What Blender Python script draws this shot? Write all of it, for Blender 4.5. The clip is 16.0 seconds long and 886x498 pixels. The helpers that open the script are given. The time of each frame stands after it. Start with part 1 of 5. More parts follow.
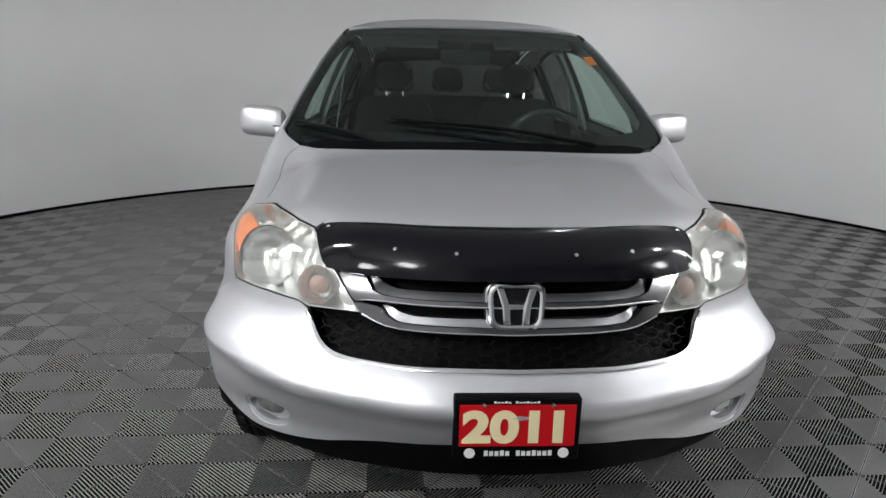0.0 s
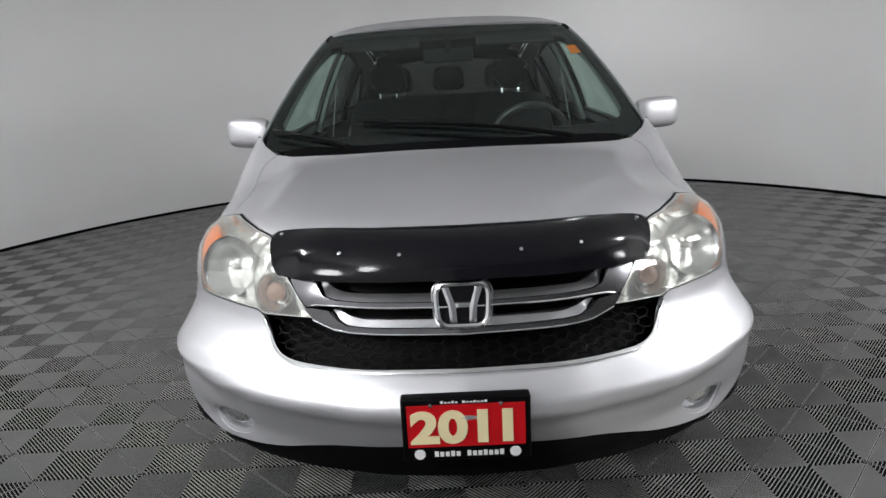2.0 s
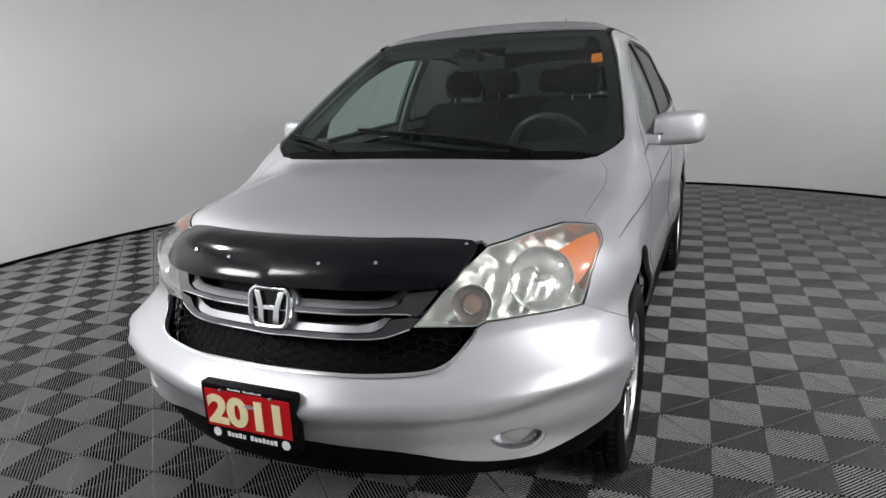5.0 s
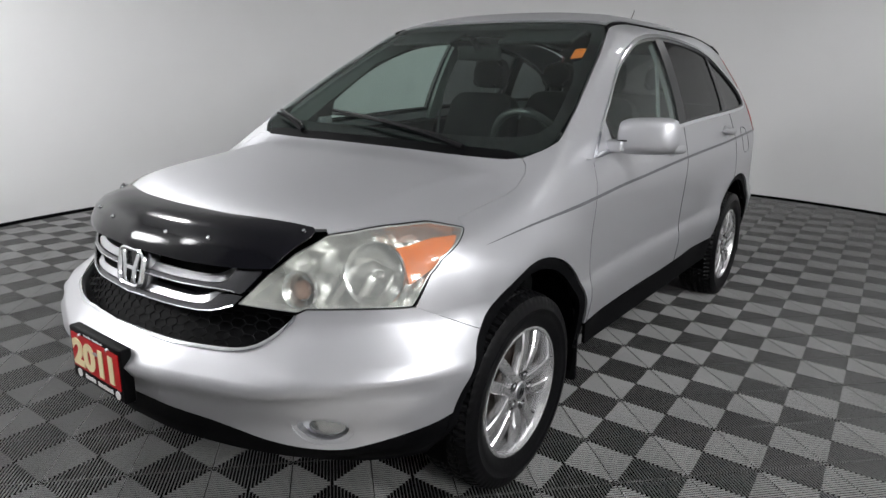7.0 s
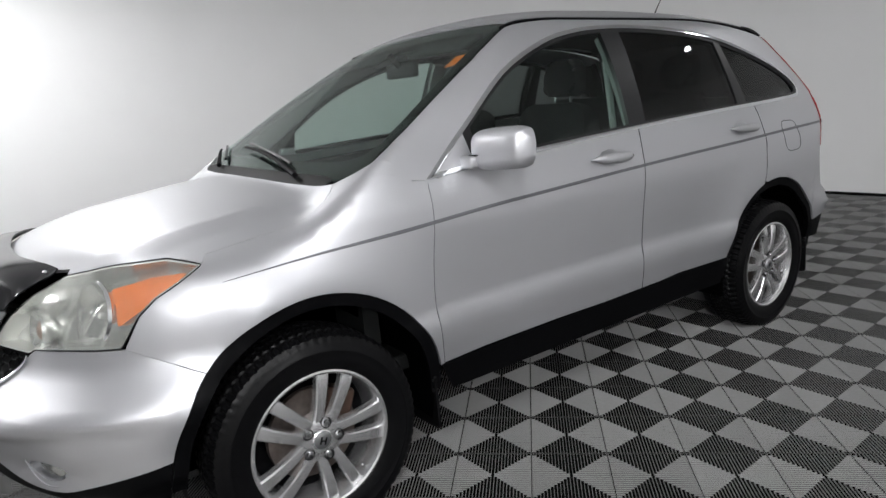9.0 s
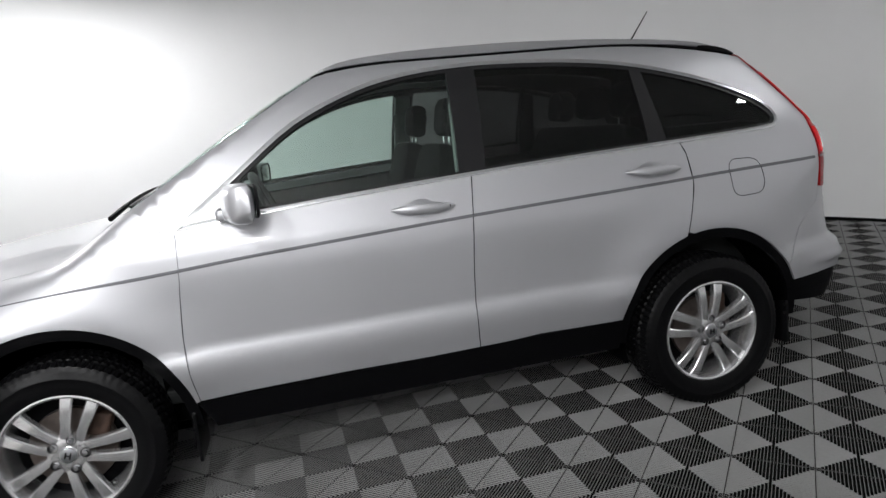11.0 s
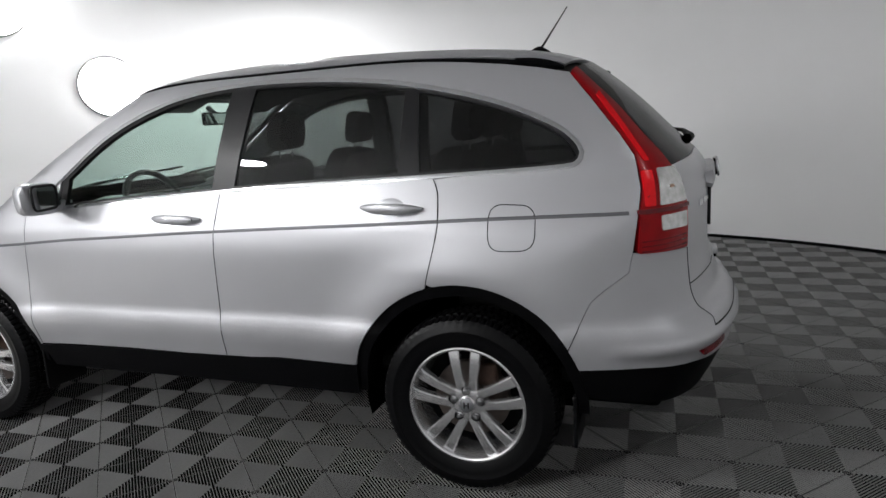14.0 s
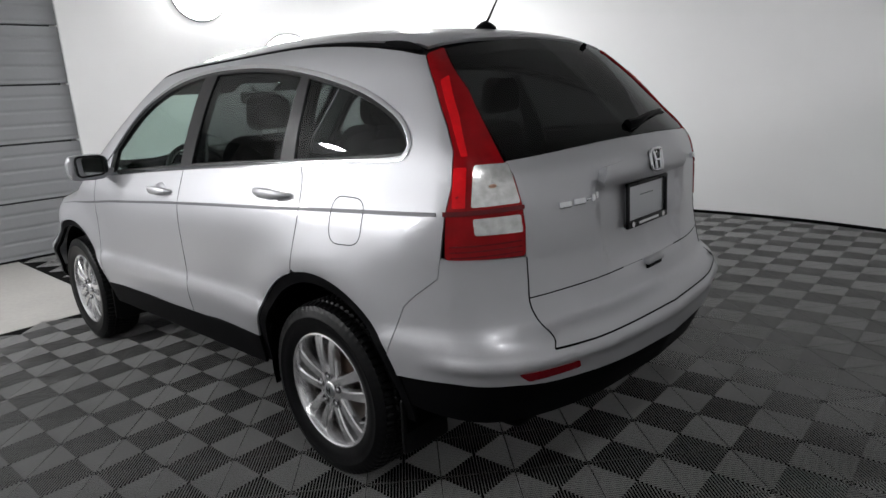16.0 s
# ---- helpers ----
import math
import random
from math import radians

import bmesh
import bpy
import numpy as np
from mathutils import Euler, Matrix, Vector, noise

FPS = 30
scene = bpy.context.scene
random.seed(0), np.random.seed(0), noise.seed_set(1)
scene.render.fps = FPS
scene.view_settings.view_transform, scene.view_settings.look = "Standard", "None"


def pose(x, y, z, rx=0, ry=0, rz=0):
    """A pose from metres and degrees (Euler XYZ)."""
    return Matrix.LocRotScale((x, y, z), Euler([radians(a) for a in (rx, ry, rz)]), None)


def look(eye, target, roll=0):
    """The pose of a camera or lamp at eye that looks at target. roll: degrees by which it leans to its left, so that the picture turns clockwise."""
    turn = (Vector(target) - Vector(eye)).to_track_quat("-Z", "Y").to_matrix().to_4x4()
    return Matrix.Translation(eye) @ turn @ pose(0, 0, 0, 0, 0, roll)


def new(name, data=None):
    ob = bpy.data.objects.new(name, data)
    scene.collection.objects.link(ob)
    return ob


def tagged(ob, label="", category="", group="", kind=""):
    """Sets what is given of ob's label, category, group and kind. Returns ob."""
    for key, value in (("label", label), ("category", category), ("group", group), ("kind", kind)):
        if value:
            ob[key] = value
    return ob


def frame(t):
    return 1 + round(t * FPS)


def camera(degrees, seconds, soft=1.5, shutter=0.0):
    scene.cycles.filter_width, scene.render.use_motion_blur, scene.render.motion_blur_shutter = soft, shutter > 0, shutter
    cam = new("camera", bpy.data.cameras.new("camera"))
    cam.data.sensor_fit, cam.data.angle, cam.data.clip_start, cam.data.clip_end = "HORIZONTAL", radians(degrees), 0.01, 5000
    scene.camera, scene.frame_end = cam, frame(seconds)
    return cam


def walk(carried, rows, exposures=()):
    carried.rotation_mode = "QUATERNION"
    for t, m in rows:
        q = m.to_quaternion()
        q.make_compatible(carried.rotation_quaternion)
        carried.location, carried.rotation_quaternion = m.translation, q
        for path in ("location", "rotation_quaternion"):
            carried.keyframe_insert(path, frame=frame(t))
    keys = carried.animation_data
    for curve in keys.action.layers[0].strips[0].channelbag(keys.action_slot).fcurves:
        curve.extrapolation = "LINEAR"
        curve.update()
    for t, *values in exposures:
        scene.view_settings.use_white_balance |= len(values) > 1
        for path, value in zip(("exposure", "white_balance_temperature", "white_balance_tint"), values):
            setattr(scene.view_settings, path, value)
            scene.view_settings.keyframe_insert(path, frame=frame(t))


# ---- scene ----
from mathutils.geometry import delaunay_2d_cdt

cam = camera(69.8, 16.0)
PATH = [
    (0, (3.684, -0.272, 1.345), (1.749, -0.167, 0.85), 1.3),
    (0.5, (3.632, -0.195, 1.339), (1.7, -0.043, 0.846), 0.3),
    (1, (3.614, -0.15, 1.333), (1.683, -0.03, 0.826), -0.1),
    (1.5, (3.624, -0.104, 1.334), (1.693, -0.035, 0.818), -1.8),
    (1.8, (3.655, -0.073, 1.328), (1.721, -0.043, 0.821), -2.2),
    (2, (3.678, -0.013, 1.341), (1.741, -0.05, 0.845), -3.0),
    (2.3, (3.731, 0.07, 1.36), (1.797, -0.06, 0.87), -3.1),
    (2.5, (3.74, 0.149, 1.364), (1.809, -0.028, 0.872), -3.0),
    (2.8, (3.732, 0.275, 1.351), (1.798, 0.069, 0.884), -3.2),
    (3, (3.696, 0.327, 1.353), (1.764, 0.107, 0.886), -2.2),
    (3.2, (3.664, 0.395, 1.368), (1.739, 0.143, 0.891), -1.1),
    (3.4, (3.636, 0.471, 1.386), (1.723, 0.168, 0.886), -1.2),
    (3.5, (3.629, 0.499, 1.386), (1.722, 0.166, 0.883), -0.7),
    (3.7, (3.624, 0.569, 1.379), (1.735, 0.154, 0.871), -1.0),
    (5.8, (3.389, 1.503, 1.378), (1.707, 0.536, 0.892), -1.3),
    (6, (3.354, 1.594, 1.389), (1.704, 0.578, 0.896), -0.9),
    (6.5, (3.238, 1.745, 1.371), (1.617, 0.692, 0.861), -0.2),
    (7, (3.06, 1.838, 1.383), (1.519, 0.678, 0.854), 1.3),
    (7.5, (2.892, 1.991, 1.366), (1.436, 0.726, 0.838), 0.1),
    (8, (2.684, 2.206, 1.377), (1.344, 0.823, 0.841), -0.2),
    (8.5, (2.338, 2.34, 1.369), (1.113, 0.841, 0.866), -1.7),
    (9, (1.995, 2.589, 1.342), (0.889, 0.986, 0.887), -4.6),
    (9.5, (1.65, 2.802, 1.351), (0.682, 1.113, 0.892), -5.1),
    (10, (1.227, 2.917, 1.388), (0.331, 1.173, 0.995), -3.4),
    (10.2, (1.066, 3.008, 1.37), (0.231, 1.23, 0.993), -4.0),
    (12.3, (-0.736, 3.321, 1.387), (-0.62, 1.365, 0.985), -3.2),
    (12.5, (-0.929, 3.291, 1.407), (-0.779, 1.336, 1.015), -2.6),
    (13, (-1.349, 3.262, 1.393), (-1.002, 1.333, 0.994), -3.6),
    (13.4, (-1.654, 3.157, 1.36), (-1.187, 1.267, 0.9), -5.1),
    (13.5, (-1.719, 3.14, 1.359), (-1.221, 1.252, 0.922), -3.9),
    (14, (-2.049, 2.974, 1.388), (-1.357, 1.138, 0.999), -3.7),
    (14.5, (-2.404, 2.844, 1.391), (-1.523, 1.105, 0.944), -4.7),
    (15, (-2.655, 2.602, 1.375), (-1.602, 0.959, 0.934), -3.5),
    (15.5, (-2.927, 2.37, 1.378), (-1.723, 0.827, 0.963), -3.8),
    (16, (-3.216, 2.162, 1.388), (-1.86, 0.763, 0.935), -4.1),
]
EXPOSURES = [(0.0, 0.13), (3.7, 0.16), (7.0, 0.13), (9.5, 0.1), (16.0, 0.14)]
walk(cam, [(t, look(eye, target, roll)) for t, eye, target, roll in PATH], EXPOSURES)

# ---- world and lamps: a closed white photo booth lit by round wall and ceiling lamps, some added as fill ----
world = bpy.data.worlds.new("world")
world.use_nodes = True
world.node_tree.nodes["Background"].inputs[0].default_value = (0.9, 0.93, 1.0, 1)
world.node_tree.nodes["Background"].inputs[1].default_value = 0.02
scene.world = world
ROOM, RADIUS, CEILING = Vector((-0.35, 0.1, 0)), 5.0, 3.08


def reach(a):
    """Distance of the curved wall from the middle of the room, a little longer than wide."""
    return 5.2 * 4.85 / math.hypot(4.85 * math.cos(a), 5.2 * math.sin(a))


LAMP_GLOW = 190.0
# first lamp known from window reflections, the other two unseen and added as fill
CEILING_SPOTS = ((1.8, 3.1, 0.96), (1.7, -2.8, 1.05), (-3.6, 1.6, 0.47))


# ---- materials ----
def material(name, colour, rough=0.5, metal=0.0, coat=0.0, grain=0.0, scale=40.0, bump=0.0, spec=0.5, vary=0.0, stain=0.0):
    m = bpy.data.materials.new(name)
    m.use_nodes = True
    nt = m.node_tree
    b = nt.nodes["Principled BSDF"]
    b.inputs["Base Color"].default_value = (*colour, 1)
    b.inputs["Roughness"].default_value, b.inputs["Metallic"].default_value = rough, metal
    b.inputs["Coat Weight"].default_value, b.inputs["Coat Roughness"].default_value = coat, 0.04
    b.inputs["Specular IOR Level"].default_value = spec
    place = nt.nodes.new("ShaderNodeTexCoord")
    if grain or stain or vary:
        fine, broad = nt.nodes.new("ShaderNodeTexNoise"), nt.nodes.new("ShaderNodeTexNoise")
        fine.inputs["Scale"].default_value, fine.inputs["Detail"].default_value = scale, 4
        broad.inputs["Scale"].default_value, broad.inputs["Detail"].default_value = 1.7, 5
        for n in (fine, broad):
            nt.links.new(place.outputs["Object"], n.inputs["Vector"])
        total = nt.nodes.new("ShaderNodeMath")
        total.operation = "MULTIPLY_ADD"
        total.inputs[1].default_value, total.inputs[2].default_value = 2 * grain, 1 - grain
        nt.links.new(fine.outputs["Fac"], total.inputs[0])
        wide = nt.nodes.new("ShaderNodeMath")
        wide.operation = "MULTIPLY_ADD"
        wide.inputs[1].default_value, wide.inputs[2].default_value = 2 * stain, 1 - stain
        nt.links.new(broad.outputs["Fac"], wide.inputs[0])
        both = nt.nodes.new("ShaderNodeMath")
        both.operation = "MULTIPLY"
        nt.links.new(total.outputs[0], both.inputs[0])
        nt.links.new(wide.outputs[0], both.inputs[1])
        last = both
        if vary:
            info, piece = nt.nodes.new("ShaderNodeObjectInfo"), nt.nodes.new("ShaderNodeMath")
            piece.operation = "MULTIPLY_ADD"
            piece.inputs[1].default_value, piece.inputs[2].default_value = 2 * vary, 1 - vary
            nt.links.new(info.outputs["Random"], piece.inputs[0])
            last = nt.nodes.new("ShaderNodeMath")
            last.operation = "MULTIPLY"
            nt.links.new(both.outputs[0], last.inputs[0])
            nt.links.new(piece.outputs[0], last.inputs[1])
        tint = nt.nodes.new("ShaderNodeVectorMath")
        tint.operation = "SCALE"
        tint.inputs[0].default_value = colour
        nt.links.new(last.outputs[0], tint.inputs["Scale"])
        nt.links.new(tint.outputs[0], b.inputs["Base Color"])
        worn = nt.nodes.new("ShaderNodeMath")
        worn.operation = "MULTIPLY_ADD"
        worn.inputs[1].default_value, worn.inputs[2].default_value = 0.18, rough - 0.09
        nt.links.new(broad.outputs["Fac"], worn.inputs[0])
        nt.links.new(worn.outputs[0], b.inputs["Roughness"])
    if bump:
        relief, height = nt.nodes.new("ShaderNodeBump"), nt.nodes.new("ShaderNodeTexNoise")
        height.inputs["Scale"].default_value = scale
        relief.inputs["Strength"].default_value, relief.inputs["Distance"].default_value = bump, 0.002
        nt.links.new(place.outputs["Object"], height.inputs["Vector"])
        nt.links.new(height.outputs["Fac"], relief.inputs["Height"])
        nt.links.new(relief.outputs["Normal"], b.inputs["Normal"])
    return m


def glow(name, colour, strength):
    m = bpy.data.materials.new(name)
    m.use_nodes = True
    b = m.node_tree.nodes["Principled BSDF"]
    b.inputs["Emission Color"].default_value, b.inputs["Emission Strength"].default_value = (*colour, 1), strength
    return m


def glass(name, tint, gloss=1.0, rough=0.0, haze=0.0):
    """A pane: it lets light through tinted, and mirrors more at a slant."""
    m = bpy.data.materials.new(name)
    m.use_nodes = True
    nt = m.node_tree
    nt.nodes.remove(nt.nodes["Principled BSDF"])
    out = nt.nodes["Material Output"]
    clear, shine, mix, edge = (nt.nodes.new("ShaderNode" + k) for k in ("BsdfTransparent", "BsdfGlossy", "MixShader", "LayerWeight"))
    clear.inputs["Color"].default_value = (*tint, 1)
    shine.inputs["Roughness"].default_value = rough
    shine.inputs["Color"].default_value = (gloss, gloss, gloss, 1)
    power, share = nt.nodes.new("ShaderNodeMath"), nt.nodes.new("ShaderNodeMath")
    power.operation, power.inputs[1].default_value = "POWER", 5.0
    share.operation, share.inputs[1].default_value, share.inputs[2].default_value = "MULTIPLY_ADD", 0.48, 0.03
    nt.links.new(edge.outputs["Facing"], power.inputs[0])
    nt.links.new(power.outputs[0], share.inputs[0])
    nt.links.new(share.outputs[0], mix.inputs[0])
    nt.links.new(clear.outputs[0], mix.inputs[1])
    nt.links.new(shine.outputs[0], mix.inputs[2])
    last = mix
    if haze:
        veil, dust = nt.nodes.new("ShaderNodeMixShader"), nt.nodes.new("ShaderNodeBsdfDiffuse")
        dust.inputs["Color"].default_value = (0.86, 0.87, 0.84, 1)
        cloud, amount = nt.nodes.new("ShaderNodeTexNoise"), nt.nodes.new("ShaderNodeMath")
        place = nt.nodes.new("ShaderNodeTexCoord")
        cloud.inputs["Scale"].default_value = 9.0
        amount.operation, amount.inputs[1].default_value, amount.inputs[2].default_value = "MULTIPLY_ADD", haze, haze * 0.5
        nt.links.new(place.outputs["Object"], cloud.inputs["Vector"])
        nt.links.new(cloud.outputs["Fac"], amount.inputs[0])
        nt.links.new(amount.outputs[0], veil.inputs[0])
        nt.links.new(mix.outputs[0], veil.inputs[1])
        nt.links.new(dust.outputs[0], veil.inputs[2])
        last = veil
    nt.links.new(last.outputs[0], out.inputs["Surface"])
    return m


PAINT = material("silver_paint", (0.51, 0.513, 0.535), 0.44, 0.7, 0.5, grain=0.05, scale=900, stain=0.02)
BLACK = material("black_plastic", (0.0025, 0.0025, 0.003), 0.5, spec=0.06, grain=0.2, scale=300, bump=0.15)
GLOSS_BLACK = material("gloss_black", (0.004, 0.004, 0.005), 0.12, coat=0.2, spec=0.25)
DEFLECTOR = material("smoked_acrylic", (0.004, 0.004, 0.006), 0.12, spec=0.22, stain=0.1)
CHROME = material("chrome", (0.75, 0.76, 0.78), 0.12, 1.0)
SATIN = material("satin_silver", (0.52, 0.53, 0.55), 0.32, 1.0)
BAR_SILVER = material("bar_silver", (0.42, 0.425, 0.44), 0.33, 1.0, grain=0.04, scale=300)
SMOKED = material("smoked_chrome", (0.2, 0.2, 0.21), 0.17, 1.0, grain=0.05, scale=200)
DARK_TRIM = material("dark_trim", (0.008, 0.008, 0.009), 0.4, spec=0.25, grain=0.1, scale=200)
PILLAR = material("pillar_film", (0.012, 0.012, 0.013), 0.34, spec=0.3)
# grey that stands for the shade in the flank crease and wing gap
GROOVE_SHADE = material("groove_shade_grey", (0.13, 0.13, 0.14), 0.45, 0.3)
RUBBER = material("tyre_rubber", (0.004, 0.004, 0.0045), 0.36, spec=0.14, grain=0.25, scale=60, bump=0.2, stain=0.3)
LAMP_RIM = material("lamp_rim_grey", (0.22, 0.22, 0.22), 0.6, spec=0.1)
ALLOY = material("wheel_alloy", (0.78, 0.78, 0.79), 0.22, 0.85, 0.3, grain=0.05, scale=400)
STEEL = material("brake_steel", (0.12, 0.1, 0.09), 0.5, 0.8, grain=0.4, scale=50, stain=0.3)
RUST = material("caliper_brown", (0.05, 0.027, 0.018), 0.7, 0.3, grain=0.4, scale=60)
# lighter red for the highlight painted on the tail lights
RED_HIGHLIGHT = material("lamp_red_highlight", (0.8, 0.008, 0.014), 0.25, coat=0.1, spec=0.15, grain=0.15, scale=60)
RED = material("lamp_red", (0.27, 0.002, 0.005), 0.3, coat=0.12, spec=0.12, grain=0.45, scale=16, stain=0.35)
RED_DARK = material("reflector_red", (0.13, 0.002, 0.006), 0.2, coat=0.3, spec=0.3)
CLEAR_LAMP = material("lamp_white", (0.72, 0.72, 0.71), 0.22, 0.6, coat=0.6, grain=0.5, scale=38, stain=0.3, bump=0.8)
FOG_GLASS = material("fog_glass", (0.42, 0.43, 0.43), 0.14, 0.75, coat=0.6, grain=0.15, scale=40)
BULB = material("bulb_amber", (0.36, 0.2, 0.14), 0.3, coat=0.4, grain=0.2, scale=90)
AMBER = material("amber", (0.72, 0.16, 0.001), 0.3, coat=0.1, spec=0.3, grain=0.12, scale=60)
REFLECTOR = material("lamp_reflector", (0.78, 0.79, 0.79), 0.24, 1.0, coat=0.3, grain=0.06, scale=25, stain=0.1)
HOUSING = material("lamp_housing", (0.8, 0.805, 0.79), 0.25, 0.9, coat=0.2, grain=0.15, scale=18, stain=0.2, bump=1.0)
LENS = glass("hazed_lens", (0.95, 0.955, 0.945), 1.0, 0.06, haze=0.055)
CLEAR = glass("clear_glass", (0.84, 0.90, 0.875))
SCREEN = glass("screen_glass", (0.82, 0.885, 0.86))
PRIVACY = glass("privacy_glass", (0.38, 0.39, 0.39))
DARK_GLASS = glass("dark_glass", (0.24, 0.245, 0.245))
CLOTH = material("dark_cloth", (0.007, 0.007, 0.008), 0.9, spec=0.1, grain=0.3, scale=250, bump=0.3)
CABIN = material("cabin_plastic", (0.012, 0.013, 0.013), 0.6, spec=0.2, grain=0.15, scale=150, bump=0.1)
WHEEL_SKIN = material("wheel_leather", (0.03, 0.03, 0.03), 0.3, grain=0.1, scale=200)
CABIN_GREY = material("cabin_grey", (0.22, 0.24, 0.235), 0.7, grain=0.08, scale=150)
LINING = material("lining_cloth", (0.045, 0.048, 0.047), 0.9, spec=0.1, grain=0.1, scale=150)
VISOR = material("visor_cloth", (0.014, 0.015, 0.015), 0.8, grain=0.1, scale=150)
MIRROR = material("mirror_glass", (0.85, 0.88, 0.87), 0.02, 1.0)
PLATE_RED = material("plate_red", (0.50, 0.004, 0.008), 0.35, spec=0.3, stain=0.1)
CREAM = material("cream_print", (0.80, 0.70, 0.42), 0.5)
WHITE = material("white_print", (0.8, 0.8, 0.8), 0.5)
ORANGE = material("orange_sticker", (0.85, 0.2, 0.02), 0.6)
WALL = material("white_wall", (0.86, 0.86, 0.86), 0.6, grain=0.015, scale=3, stain=0.02, spec=0.25)
CEIL = material("grey_ceiling", (0.68, 0.68, 0.68), 0.9, grain=0.05, scale=20, stain=0.05)
TILE = material("grey_tile", (0.27, 0.269, 0.268), 0.45, spec=0.3, grain=0.12, scale=60, stain=0.12, vary=0.06)
TILE_BED = material("tile_bed", (0.004, 0.004, 0.004), 0.9, spec=0.05, grain=0.2, scale=30)
CONCRETE = material("concrete", (0.36, 0.35, 0.33), 0.8, grain=0.12, scale=25, stain=0.15, bump=0.2)
SHUTTER = material("garage_door_grey", (0.26, 0.265, 0.275), 0.55, grain=0.05, scale=30, stain=0.08, bump=0.1)
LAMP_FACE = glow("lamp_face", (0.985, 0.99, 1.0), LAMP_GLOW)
WALL_FACE = glow("wall_lamp_face", (0.985, 0.99, 1.0), 40.0)


# ---- mesh helpers ----
def link(name, mesh, mat, parent=None, label="", smooth=False):
    mesh.materials.clear()
    mesh.materials.append(mat)
    if smooth:
        mesh.shade_smooth()
    ob = new(name, mesh)
    if parent:
        ob.parent = parent
    return tagged(ob, label)


def part(name, bm, mat, parent=None, label="", smooth=True, angle=35):
    """Links a bmesh as one mesh object under a thing or a part."""
    mesh = bpy.data.meshes.new(name)
    bmesh.ops.recalc_face_normals(bm, faces=bm.faces)
    bm.to_mesh(mesh)
    bm.free()
    if smooth:
        mesh.shade_smooth()
        mesh.set_sharp_from_angle(angle=radians(angle))
    mesh.materials.append(mat)
    ob = new(name, mesh)
    if parent:
        ob.parent = parent
    return tagged(ob, label)


def add_box(bm, x0, x1, y0, y1, z0, z1, bevel=0.0, m=None):
    made = bmesh.ops.create_cube(bm, size=1)["verts"]
    for v in made:
        v.co = Vector(((x0 + x1) / 2 + v.co.x * (x1 - x0), (y0 + y1) / 2 + v.co.y * (y1 - y0), (z0 + z1) / 2 + v.co.z * (z1 - z0)))
    if bevel:
        edges = list({e for v in made for e in v.link_edges})
        made = bmesh.ops.bevel(bm, geom=edges, offset=bevel, segments=3, profile=0.5, affect="EDGES")["verts"]
        made = list({v for f in {f for v in made for f in v.link_faces} for v in f.verts})
    if m is not None:
        bmesh.ops.transform(bm, matrix=m, verts=made)
    return made


def box(*a, **k):
    bm = bmesh.new()
    add_box(bm, *a, **k)
    return bm


def lathe(profile, n=48, axis="y", start=0.0, bm=None):
    """A ring of (radius, height) round an axis."""
    bm = bm or bmesh.new()
    rings = []
    for k in range(n):
        a = start + 2 * math.pi * k / n
        c, s = math.cos(a), math.sin(a)
        put = {"y": lambda r, h: (r * c, h, r * s), "x": lambda r, h: (h, r * c, r * s), "z": lambda r, h: (r * c, r * s, h)}[axis]
        rings.append([bm.verts.new(put(r, h)) for r, h in profile])
    for k in range(n):
        a, b = rings[k], rings[(k + 1) % n]
        for i in range(len(profile) - 1):
            quad = [a[i], b[i], b[i + 1], a[i + 1]]
            bm.faces.new(quad)
    bmesh.ops.remove_doubles(bm, verts=bm.verts, dist=1e-5)
    return bm


def tube(points, radius, n=8, closed=False, bm=None, flat=1.0):
    """A round bar along points."""
    bm = bm or bmesh.new()
    pts = [Vector(p) for p in points]
    rings = []
    for i, p in enumerate(pts):
        a = pts[i - 1] if i or closed else p
        b = pts[(i + 1) % len(pts)] if i < len(pts) - 1 or closed else p
        d = (b - a).normalized()
        u = d.cross(Vector((0, 0, 1)))
        u = u.normalized() if u.length > 1e-3 else Vector((1, 0, 0))
        if rings and u.dot(rings[-1][0].co - pts[i - 1]) < 0:
            u = -u
        v = u.cross(d)
        r = radius[i] if isinstance(radius, (list, tuple)) else radius
        rings.append([bm.verts.new(p + r * (math.cos(2 * math.pi * k / n) * u + flat * math.sin(2 * math.pi * k / n) * v)) for k in range(n)])
    for i in range(len(rings) - (0 if closed else 1)):
        a, b = rings[i], rings[(i + 1) % len(rings)]
        for k in range(n):
            bm.faces.new((a[k], a[(k + 1) % n], b[(k + 1) % n], b[k]))
    if not closed:
        bm.faces.new(rings[0][::-1])
        bm.faces.new(rings[-1])
    return bm


def prism(outline, y0, y1, axis="y", bevel=0.0):
    """An outline in two axes, pulled along the third."""
    bm = bmesh.new()
    put = {"y": lambda a, b, h: (a, h, b), "x": lambda a, b, h: (h, a, b), "z": lambda a, b, h: (a, b, h)}[axis]
    low = [bm.verts.new(put(a, b, y0)) for a, b in outline]
    high = [bm.verts.new(put(a, b, y1)) for a, b in outline]
    bm.faces.new(low)
    bm.faces.new(high[::-1])
    for i in range(len(low)):
        j = (i + 1) % len(low)
        bm.faces.new((low[i], low[j], high[j], high[i]))
    bmesh.ops.recalc_face_normals(bm, faces=bm.faces)
    if bevel:
        bmesh.ops.bevel(bm, geom=[e for e in bm.edges], offset=bevel, segments=2, profile=0.5, affect="EDGES")
    return bm


